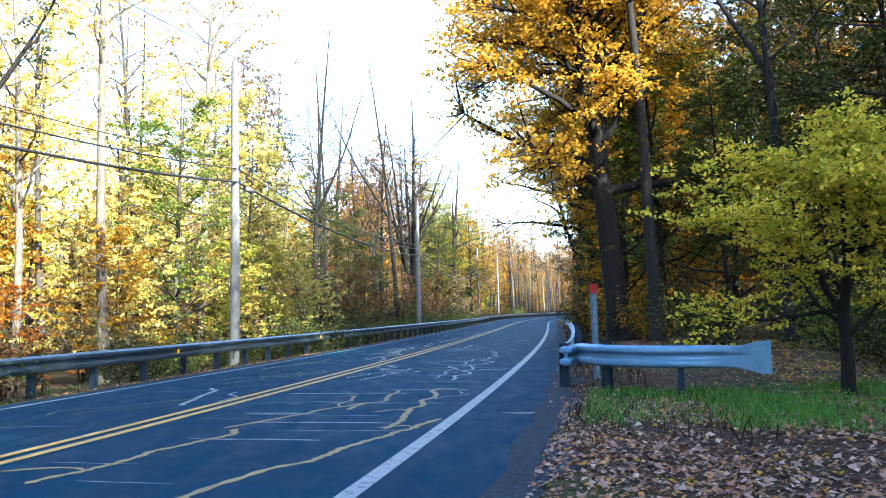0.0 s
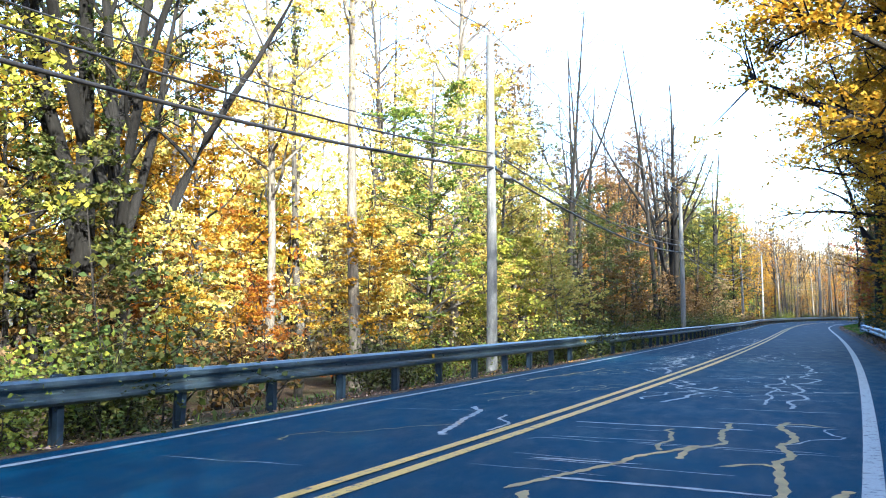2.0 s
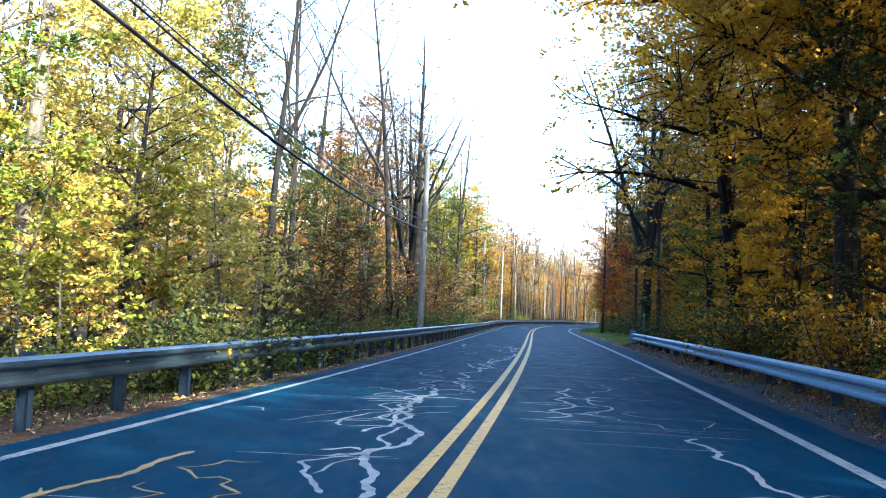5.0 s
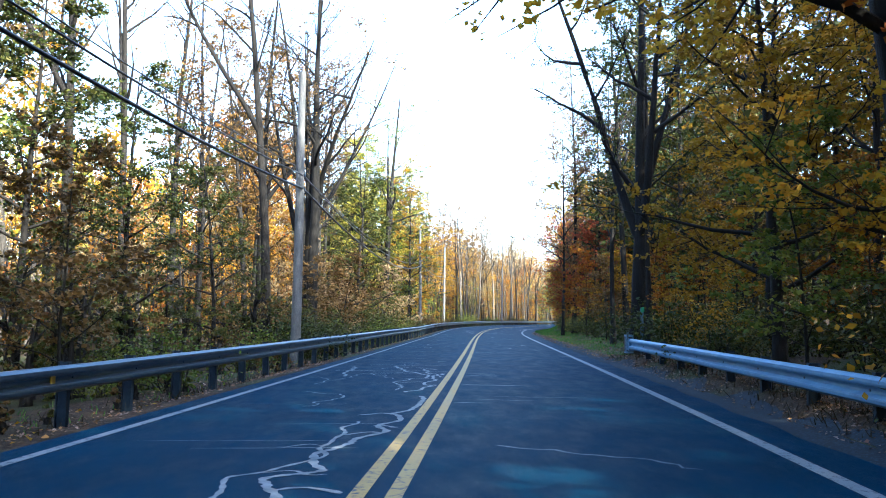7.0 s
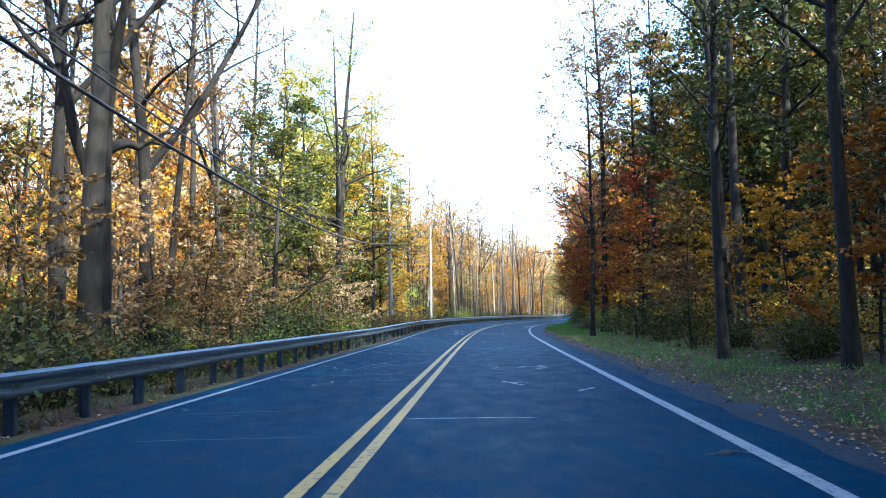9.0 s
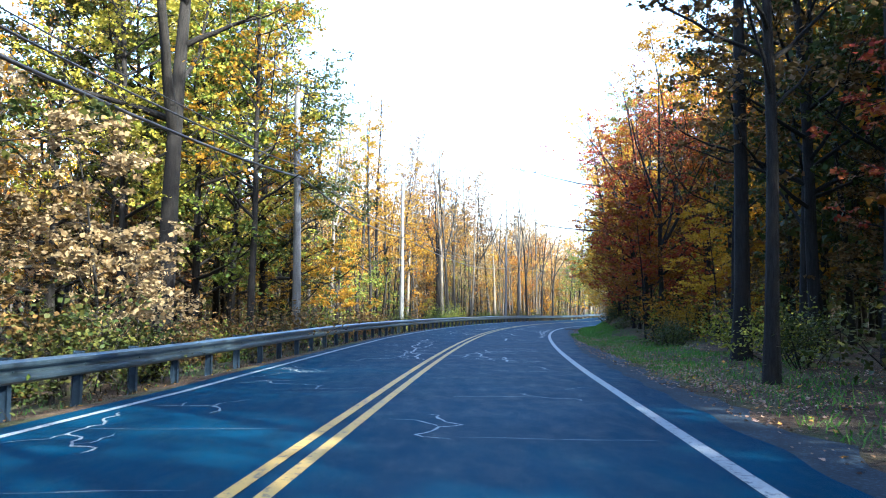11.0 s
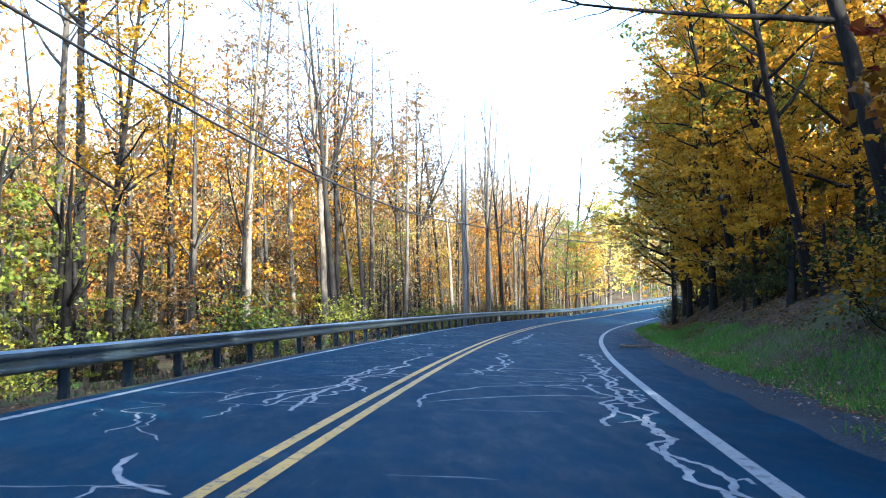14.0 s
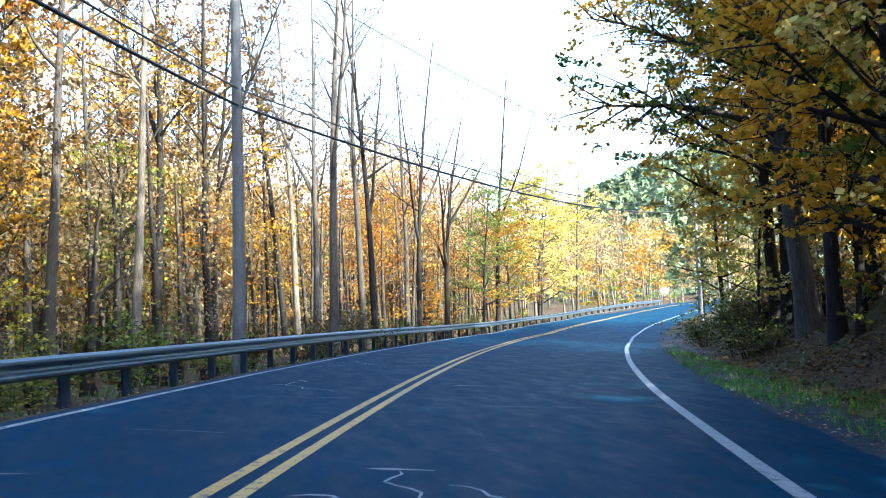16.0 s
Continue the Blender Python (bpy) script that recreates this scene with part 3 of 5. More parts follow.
# ---- guardrails ----
W_BEAM = [(0.0, 0.155), (0.035, 0.150), (0.078, 0.118), (0.083, 0.085), (0.078, 0.062), (0.012, 0.030), (0.006, 0.0),
          (0.012, -0.030), (0.078, -0.062), (0.083, -0.085), (0.078, -0.118), (0.035, -0.150), (0.0, -0.155)]


def beam_loop(flat=0.0, tall=1.0):
    """The beam's cross-cut as a closed loop (towards the road, up); flat presses it into a plate."""
    face = [(d * (1 - flat) + 0.03 * flat, z * tall) for d, z in W_BEAM]
    return face + [(d - 0.006, z) for d, z in reversed(face)]


def sweep(name, path, loops, mat):
    """Sweeps loops along a path of (place, way to the road)."""
    verts, n = [], len(loops[0])
    for (p, toward), loop in zip(path, loops):
        verts += [(p[0] + toward[0] * d, p[1] + toward[1] * d, p[2] + z) for d, z in loop]
    faces = [(i * n + j, i * n + (j + 1) % n, (i + 1) * n + (j + 1) % n, (i + 1) * n + j) for i in range(len(path) - 1) for j in range(n)]
    faces += [tuple(range(n)), tuple(reversed(range((len(path) - 1) * n, len(path) * n)))]
    return mesh_of(name, verts, faces, mat, False)


PANEL = 3.81
panel_mesh = sweep("beam", [((x, 0, 0.002 if x > PANEL / 2 else 0), (0, -1)) for x in (-0.06, PANEL / 2, PANEL + 0.06)], [beam_loop()] * 3, STEEL)


# same beam in the steel whose colour holds the sky's reflection
skylit_panel = panel_mesh.copy()
skylit_panel.materials[0] = SKYLIT_STEEL


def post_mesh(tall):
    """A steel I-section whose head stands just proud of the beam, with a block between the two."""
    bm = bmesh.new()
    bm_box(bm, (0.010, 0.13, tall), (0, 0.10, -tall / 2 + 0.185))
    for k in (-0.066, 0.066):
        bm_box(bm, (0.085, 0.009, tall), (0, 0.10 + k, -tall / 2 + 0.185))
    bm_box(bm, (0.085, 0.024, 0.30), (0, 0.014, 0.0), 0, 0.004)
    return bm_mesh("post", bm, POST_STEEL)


def bolt_mesh():
    bm = bmesh.new()
    bmesh.ops.create_cone(bm, cap_ends=True, segments=8, radius1=0.02, radius2=0.014, depth=0.018, matrix=Matrix.Rotation(radians(90), 4, "X") @ Matrix.Translation((0, 0, 0.012)))
    return bm_mesh("bolt", bm, STEEL)


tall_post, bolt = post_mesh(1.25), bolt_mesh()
plate = bmesh.new()
bm_box(plate, (0.09, 0.02, 0.09), (0, 0, 0), 0, 0.004)
reflector_mesh = bm_mesh("reflector", plate, plain_material("yellow_reflector", (0.5, 0.28, 0.02), (0.6, 0.36, 0.03), 0.3))


def rail_top(y):
    return np.interp(y, [0, 96, 116, 128, 172, 190, 205, 215, 230, 250, 300], [0.60, 0.60, 0.79, 0.82, 0.93, 0.97, 0.95, 1.00, 1.40, 2.5, 4.4])


def run_of(u, y0, y1, step):
    """Places at equal steps along the offset curve."""
    y = np.linspace(y0, y1, 3000)
    x, yy = at(u, y)
    s = np.concatenate([[0], np.cumsum(np.hypot(np.diff(x), np.diff(yy)))])
    want = np.arange(0, s[-1], step)
    return np.interp(want, s, x), np.interp(want, s, yy), np.interp(want, s, y)


def panels(rail, u, y0, y1, top, flip, sheet):
    """Beams and posts, child by child, along an offset of the road. flip: the road lies to the right of the run."""
    x, y, k = run_of(u, y0, y1, PANEL / 2)
    z = top(k) - 0.155
    for i in range(0, len(x) - 2, 2):
        d = Vector((x[i + 2] - x[i], y[i + 2] - y[i], z[i + 2] - z[i]))
        turn = math.atan2(d.y, d.x)
        ob = part("beam", sheet, rail)
        ob.matrix_basis = pose(x[i], y[i], z[i], 0, -math.degrees(math.atan2(d.z, d.xy.length)), math.degrees(turn))
        if not flip:
            ob.matrix_basis = pose(x[i + 2], y[i + 2], z[i + 2], 0, math.degrees(math.atan2(d.z, d.xy.length)), math.degrees(turn) + 180)
        for j in (i, i + 1):
            e = Vector((x[j + 1] - x[j], y[j + 1] - y[j]))
            a = math.degrees(math.atan2(e.y, e.x)) + (0 if flip else 180)
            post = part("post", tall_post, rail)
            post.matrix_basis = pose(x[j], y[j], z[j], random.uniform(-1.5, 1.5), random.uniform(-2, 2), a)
            part("bolt", bolt, post)
    return rail


left_rail = tagged(new("guardrail"), "long weathered galvanised steel guardrail on steel posts", "guardrail", "roadside guardrails")
panels(left_rail, -4.38, -14, 256, rail_top, True, panel_mesh)
rx, ry, rk = run_of(-4.38, 8, 60, 11.43)
for x, y, k in list(zip(rx, ry, rk))[:4]:
    part("reflector", reflector_mesh, left_rail, "small yellow reflector").matrix_basis = pose(x + 0.03, y - 0.01, rail_top(k) - 0.155, 0, 0, 80)

right_rail = tagged(new("guardrail"), "galvanised guardrail with a flared fishtail end in grass", "guardrail", "roadside guardrails")
panels(right_rail, 4.75, 19.1, 57.4, lambda y: np.interp(y, [10, 30, 60], [0.64, 0.66, 0.74]), False, skylit_panel)


def bend_path():
    """The flared end of the guardrail, turning away from the road towards the clearing."""
    x, y = (float(v) for v in at(4.75, 19.15))
    ctrl = [(x, y), (x - 0.85, y - 4.6), (2.16, 13.9), (2.20, 12.7), (2.80, 11.9), (3.6, 11.62), (4.38, 11.62)]
    pts = []
    for k in range(1, len(ctrl) - 2):
        p0, p1, p2, p3 = (Vector(ctrl[k + i]) for i in (-1, 0, 1, 2))
        for t in np.linspace(0, 1, 7)[:-1]:
            pts.append(0.5 * (2 * p1 + (p2 - p0) * t + (2 * p0 - 5 * p1 + 4 * p2 - p3) * t * t + (3 * p1 - p0 - 3 * p2 + p3) * t ** 3))
    pts = [Vector(ctrl[0])] + pts + [Vector(ctrl[-2]), Vector(ctrl[-1])]
    out = []
    for i, p in enumerate(pts):
        d = (pts[min(i + 1, len(pts) - 1)] - pts[max(i - 1, 0)]).normalized()
        out.append(((p.x, p.y, 0.49 + 0.07 * min(1.0, i / 12)), (d.y, -d.x)))
    return out


bend = bend_path()
part("beam", sweep("curved_beam", bend[:-1], [beam_loop()] * (len(bend) - 1), SKYLIT_STEEL), right_rail, "curved steel beam")
(ex, ey, ez), et = bend[-2]
(fx, fy, fz), ft = bend[-1]
end_path = [((ex + (fx - ex) * k, ey + (fy - ey) * k, ez - 0.02 * k), (et[0] + (ft[0] - et[0]) * k, et[1] + (ft[1] - et[1]) * k)) for k in (0, 0.15, 0.35, 0.5, 0.62, 0.8, 1.0)]
part("end_terminal", sweep("end_terminal", end_path, [beam_loop(f, s) for f, s in ((0, 1.01), (0.15, 1.0), (0.6, 0.98), (0.9, 1.02), (0.96, 1.18), (0.98, 1.4), (0.98, 1.45))], SKYLIT_STEEL), right_rail, "flared fishtail end plate")
for i in (4, 14, 22):
    (x, y, z), t = bend[min(i, len(bend) - 3)]
    part("post", tall_post, right_rail).matrix_basis = pose(x, y, z, 0, 0, math.degrees(math.atan2(-t[1], -t[0])) - 90)


def end_head():
    """The boxed energy-absorbing end: an open frame with a divider, and the slotted bracket that holds the beam."""
    x, y = (float(v) for v in at(4.74, 56.85))
    head = pose(x, y, 0.57, 0, 0, 81)
    bm = bmesh.new()
    bm_box(bm, (0.32, 0.02, 0.50), (0.35, 0.10, 0), 0, 0.004)
    box = part("end_head", bm_mesh("end_head", bm, SKYLIT_STEEL), right_rail, "open boxed steel end head")
    box.matrix_basis = head
    for c, size in (((0.35, 0, 0.25), (0.36, 0.22, 0.022)), ((0.35, 0, -0.25), (0.36, 0.22, 0.022)), ((0.18, 0, 0), (0.022, 0.22, 0.48)), ((0.52, 0, 0), (0.022, 0.22, 0.48)), ((0.35, -0.02, 0.0), (0.32, 0.16, 0.03))):
        bm = bmesh.new()
        bm_box(bm, size, c, 0, 0.004)
        part("plate", bm_mesh("plate", bm, SKYLIT_STEEL), box)
    # black sheets stand in for the shade inside the open frame
    for c, size in (((0.35, 0.112, 0), (0.27, 0.012, 0.42)), ((0.166, 0, 0), (0.012, 0.16, 0.41))):
        bm = bmesh.new()
        bm_box(bm, size, c, 0, 0.003)
        part("liner", bm_mesh("liner", bm, TAR_AND_SHADE), box, "black plate painted as the shaded opening in the frame")
    bm = bmesh.new()
    for z in (0.165, -0.165):
        bm_box(bm, (0.40, 0.13, 0.02), (0.0, 0.0, z), 0, 0.004)
    for x0 in (-0.19, 0.15):
        bm_box(bm, (0.02, 0.14, 0.36), (x0, 0, 0), 0, 0.004)
    bm_box(bm, (0.34, 0.014, 0.30), (-0.02, 0.04, 0), 0, 0.004)
    part("bracket", bm_mesh("bracket", bm, SKYLIT_STEEL), right_rail, "slotted steel bracket").matrix_basis = head
    bm = bmesh.new()
    bm_box(bm, (0.05, 0.05, 0.2), (0.10, 0.06, 0.24), 0, 0.006)
    part("stub", bm_mesh("stub", bm, STEEL), right_rail).matrix_basis = head


end_head()


# ---- markers, poles and cables ----
def marker_post(x, y, top, colour, words, plate_size):
    z = float(ground_z(x, y))
    root = tagged(new("marker_post"), words, "marker post")
    root.matrix_basis = pose(x, y, z, 1.0, -1.2, 8)
    bm = bmesh.new()
    for k, s in ((0, (0.055, 0.006)), (-0.028, (0.006, 0.035)), (0.028, (0.006, 0.035)), (-0.044, (0.03, 0.006)), (0.044, (0.03, 0.006))):
        bm_box(bm, (s[0], s[1], top + 0.3), (k, 0.017 if s[0] < 0.01 else (0.034 if abs(k) > 0.03 else 0), top / 2 - 0.15))
    stake = part("post", bm_mesh("post", bm, plain_material("blue_grey_post_paint", (0.05, 0.09, 0.13), (0.10, 0.16, 0.21), 0.5, 0.3)), root)
    bm = bmesh.new()
    bm_box(bm, (plate_size[0], 0.008, plate_size[1]), (0, -0.012, top - plate_size[1] / 2 + 0.02), 0, 0.003)
    part("plate", bm_mesh("plate", bm, colour), stake)


marker_post(2.62, 14.9, 1.62, plain_material("red_reflective_sheet", (0.13, 0.008, 0.012), (0.20, 0.014, 0.018), 0.35), "blue-grey channel post with a red reflective plate", (0.13, 0.17))
marker_post(8.95, 58.3, 1.5, plain_material("green_reflective_sheet", (0.02, 0.16, 0.09), (0.03, 0.22, 0.12), 0.35), "thin channel post with a small green plate", (0.12, 0.16))

POLES = [(-12.9, -11.0, 9.4, 0.0), (-6.55, 26.8, 9.3, 0.3), (-1.76, 59.3, 9.0, 0.2), (4.60, 113.4, 9.55, -0.6), (9.05, 143.6, 10.6, 0.2), (22.1, 182.2, 10.4, 0.5), (52.8, 216.6, 11.2, 0.0), (69.6, 241.5, 11.2, 0.0)]


def utility_pole(x, y, top, tilt):
    z = float(ground_z(x, y)) - 0.3
    root = tagged(new("utility_pole"), "weathered grey wooden utility pole carrying cables", "utility pole", "utility poles")
    root.matrix_basis = pose(x, y, z, 0, tilt, 0)
    w = Wood()
    tall = top - z
    ks = np.linspace(0, 1, 9)
    w.tube(np.stack([0.02 * np.sin(ks * 5), 0 * ks, ks * tall], -1), 0.165 - 0.055 * ks, 12)
    w.tube([(0, 0, tall - 0.005), (0, 0, tall + 0.012), (0, 0, tall + 0.02)], [0.11, 0.09, 0.002], 12)
    part("shaft", w.mesh("shaft", POLE_WOOD), root)
    bm = bmesh.new()
    bmesh.ops.create_cone(bm, cap_ends=True, segments=10, radius1=0.05, radius2=0.035, depth=0.16, matrix=Matrix.Translation((0, 0, tall + 0.09)))
    bmesh.ops.create_uvsphere(bm, u_segments=10, v_segments=6, radius=0.06, matrix=Matrix.Translation((0, 0, tall + 0.15)))
    part("insulator", bm_mesh("insulator", bm, plain_material("glazed_insulator", (0.10, 0.07, 0.06), (0.2, 0.15, 0.13), 0.25), True), root, "glazed brown insulator")
    for drop in (LOW[(x, y)] - z, LOW[(x, y)] - z + 0.42):
        bm = bmesh.new()
        bm_box(bm, (0.14, 0.09, 0.10), (0.10, 0, drop), 0, 0.01)
        part("cable_clamp", bm_mesh("cable_clamp", bm, POST_STEEL), root)


LOW = {p[:2]: h for p, h in zip(POLES, (5.3, 5.45, 5.25, 6.25, 6.75, 6.6, 8.4, 9.6))}
for row in POLES:
    utility_pole(*row)


SAGS = (1.2, 0.8, 0.62, 0.8, 0.8, 0.8, 0.8)


def cable(points, radius, slack, words):
    cu = bpy.data.curves.new("cable", "CURVE")
    cu.dimensions, cu.bevel_depth, cu.bevel_resolution = "3D", radius, 1
    cu.materials.append(CABLE)
    pts = []
    for a, b, sag in zip(points[:-1], points[1:], SAGS):
        span = math.dist(a, b)
        for k in np.linspace(0, 1, 15)[:-1]:
            pts.append([a[i] + (b[i] - a[i]) * k for i in range(3)])
            pts[-1][2] -= slack * sag * (span / 40) ** 2 * 4 * k * (1 - k)
    pts.append(list(points[-1]))
    s = cu.splines.new("POLY")
    s.points.add(len(pts) - 1)
    for p, q in zip(s.points, pts):
        p.co = (*q, 1)
    tagged(new("cable", cu), words, "cable", "overhead cables")


for du, dz, radius, sag, words in ((0.12, 0.0, 0.036, 1.0, "thick black telephone cable strung between poles"), (0.12, 0.42, 0.022, 1.0, "thin black cable strung between poles"),
                                   (-0.18, 0.75, 0.014, 0.9, "thin dark wire strung between poles")):
    cable([(p[0] + du, p[1], LOW[p[:2]] + dz) for p in POLES], radius, sag, words)
cable([(p[0], p[1], p[2] + 0.18) for p in POLES], 0.015, 0.9, "thin power line on the pole tops")


def splice_box():
    """The dark closure on the thick cable by the pole."""
    bm = bmesh.new()
    bmesh.ops.create_cone(bm, cap_ends=True, segments=12, radius1=0.085, radius2=0.085, depth=0.55, matrix=Matrix.Rotation(radians(90), 4, "Y"))
    bmesh.ops.bevel(bm, geom=[e for e in bm.edges if abs(e.verts[0].co.x - e.verts[1].co.x) < 1e-4], offset=0.02, segments=2, affect="EDGES")
    ob = tagged(new("splice_box", bm_mesh("splice_box", bm, plain_material("grey_splice_case", (0.05, 0.055, 0.06), (0.11, 0.115, 0.12), 0.5), True)), "dark grey cable splice box hanging from the thick cable", "splice box")
    ob.matrix_basis = pose(-6.30, 27.75, 5.34, 0, 3, 80)


splice_box()


def round_sign():
    """A round white sign on a thin post beside the far end of the guardrail."""
    x, y = (float(v) for v in at(-5.3, 258.0))
    root = tagged(new("road_sign"), "round white road sign on a thin grey post", "road sign")
    root.matrix_basis = pose(x, y, float(ground_z(x, y)), 0, 0, -42)
    w = Wood()
    w.tube([(0, 0, -0.2), (0, 0, 1.2), (0, 0, 2.3)], [0.03, 0.03, 0.03], 8)
    part("post", w.mesh("post", POST_STEEL), root)
    bm = bmesh.new()
    bmesh.ops.create_cone(bm, cap_ends=True, segments=24, radius1=0.38, radius2=0.38, depth=0.02, matrix=Matrix.Translation((0, -0.05, 2.05)) @ Matrix.Rotation(radians(90), 4, "X"))
    part("plate", bm_mesh("plate", bm, plain_material("white_reflective_sheet", (0.62, 0.62, 0.60), (0.74, 0.74, 0.72), 0.4)), root)


round_sign()


def storm_drain():
    x, y = 24.2, 155.1
    z = float(ground_z(x, y))
    root = tagged(new("storm_drain"), "sunken dark storm drain with an iron grate and leaves", "storm drain")
    root.matrix_basis = pose(x, y, z + 0.03, 0, 2, -18)
    bm = bmesh.new()
    for c, s in (((0, 0.55, 0), (1.3, 0.16, 0.14)), ((0, -0.55, 0), (1.3, 0.16, 0.14)), ((0.57, 0, 0), (0.16, 0.94, 0.14)), ((-0.57, 0, 0), (0.16, 0.94, 0.14))):
        bm_box(bm, s, c, 0, 0.02)
    part("frame", bm_mesh("frame", bm, plain_material("stained_concrete", (0.03, 0.033, 0.036), (0.08, 0.08, 0.078), 0.9)), root)
    iron = plain_material("rusted_iron", (0.05, 0.022, 0.012), (0.14, 0.06, 0.028), 0.8, 0.2)
    bm = bmesh.new()
    bm_box(bm, (0.035, 0.94, 0.05), (0, 0, 0), 0, 0.006)
    bar = bm_mesh("bar", bm, iron)
    for k in np.linspace(-0.44, 0.44, 10):
        part("bar", bar, root).matrix_basis = pose(float(k), 0, 0.01)


storm_drain()


# ---- trees ----
def curved(r, start, way, length, n, bend, rise=0.0):
    """A wandering line of n + 1 points."""
    p, d, out = np.array(start, float), np.array(way, float), []
    d /= np.linalg.norm(d)
    for _ in range(n + 1):
        out.append(p.copy())
        d = d + r.normal(0, bend, 3) + [0, 0, rise]
        d /= np.linalg.norm(d)
        p = p + d * length / n
    return np.array(out)


def thin_out(level, thin):
    """The share of leaves left at a level of the crown whose top has thinned."""
    return max(0.06, 1.0 - thin * min(1.0, max(0.0, (level - 0.35) / 0.5)))


def grow(seed, tall, girth, clear, limbs, reach, lift, twigs, per_twig, leaf, clump, wobble=0.02, forks=0, droop=0.0, deep=False, thin=0.0, fork_low=(4, 7)):
    """Wood and leaves of a broad-leaved tree. clear: the share of the trunk without limbs; reach: limb length as a share of the height."""
    r = np.random.default_rng(seed)
    w, spots = Wood(), []
    trunk = curved(r, (0, 0, -0.25), (r.normal(0, 0.03), r.normal(0, 0.03), 1), tall, 12, wobble, 0.02)
    ks = np.linspace(0, 1, 13)
    rad = girth * (1 - 0.86 * ks ** 0.9)
    rad[0] *= 1.35
    w.tube(trunk, rad, 8)
    stems = [(trunk, rad)]
    for _ in range(forks):
        i = r.integers(*fork_low)
        a = r.uniform(0, 2 * np.pi)
        stem = curved(r, trunk[i], (0.55 * np.cos(a), 0.55 * np.sin(a), 1), tall * (1 - i / 12) * r.uniform(0.75, 1.0), 9, wobble * 2, 0.05)
        sr = rad[i] * 0.8 * (1 - 0.88 * np.linspace(0, 1, 10))
        w.tube(stem, sr, 7)
        stems.append((stem, sr))
    for k in range(limbs):
        stem, sr = stems[k % len(stems)]
        low = clear if len(stems) == 1 or k % len(stems) == 0 else 0.3
        f = low + (0.97 - low) * ((k + r.uniform(0, 1)) / limbs)
        i = f * (len(stem) - 1)
        j = min(int(i), len(stem) - 2)
        p = stem[j] + (stem[j + 1] - stem[j]) * (i - j)
        a = k * 2.4 + r.uniform(-0.5, 0.5)
        up = lift + r.normal(0, 0.15)
        length = tall * reach * (1.05 - 0.62 * f) * r.uniform(0.7, 1.2)
        limb = curved(r, p, (np.cos(a), np.sin(a), up), length, 6, 0.13, 0.05 - droop)
        lr = max(0.012, min(sr[j] * 0.55, girth * 0.4)) * (1 - 0.85 * np.linspace(0, 1, 7))
        w.tube(limb, lr, 4 if lr[0] > 0.05 else 3)
        for _ in range(twigs):
            g = r.uniform(0.3, 1.0)
            q = limb[min(int(g * 6), 5)] + (limb[min(int(g * 6), 5) + 1] - limb[min(int(g * 6), 5)]) * (g * 6 % 1)
            d = (limb[-1] - limb[0]) / length + r.normal(0, 0.6, 3) + [0, 0, 0.15 - droop]
            tw = curved(r, q, d, length * r.uniform(0.25, 0.5), 2, 0.25, 0.0)
            if not deep or _ % 2 == 0:
                w.tube(tw, np.linspace(max(0.006, lr[3] * 0.45), 0.004, 3), 3)
            if per_twig:
                h = max(1, int(per_twig / 11 + 0.5))
                hubs = tw[1] + (tw[2] - tw[1]) * r.uniform(-0.9, 1.1, (h, 1)) + r.normal(0, clump * 1.05, (h, 3)) * [1, 1, 0.4]
                m = r.poisson(per_twig * thin_out(hubs[0, 2] / tall, thin) / h, h)
                spots.append(np.repeat(hubs, m, axis=0) + r.normal(0, clump * 0.55, (m.sum(), 3)) * [1, 1, 0.38])
    if not spots:
        return w, None
    spots = np.concatenate(spots)
    return w, (leaf_specks(r, spots[::2], leaf * 1.6) if deep else leaves(r, spots, leaf))


def conifer(seed, tall, girth, spread, rows=34):
    r = np.random.default_rng(seed)
    w, spots = Wood(), []
    trunk = curved(r, (0, 0, -0.25), (0, 0, 1), tall, 10, 0.01, 0.02)
    w.tube(trunk, girth * (1 - 0.9 * np.linspace(0, 1, 11)), 8)
    for k in range(rows * 3):
        f = 0.16 + 0.83 * k / (rows * 3)
        p = trunk[int(f * 10)] + (trunk[min(int(f * 10) + 1, 10)] - trunk[int(f * 10)]) * (f * 10 % 1)
        a, length = k * 2.4 + r.uniform(-0.4, 0.4), spread * (1.05 - f) ** 0.8 * r.uniform(0.65, 1.15)
        limb = curved(r, p, (np.cos(a), np.sin(a), 0.15), length, 5, 0.07, -0.05)
        w.tube(limb, np.linspace(0.022, 0.005, 6), 4)
        m = int(26 + 46 * length / spread)
        g = r.uniform(0.15, 1, m)
        i = np.minimum((g * 5).astype(int), 4)
        q = limb[i] + (limb[i + 1] - limb[i]) * (g * 5 % 1)[:, None]
        spots.append(q + r.normal(0, 0.16, (m, 3)) * [1, 1, 0.4])
    return w, leaves(r, np.concatenate(spots), 0.26, 0.2)


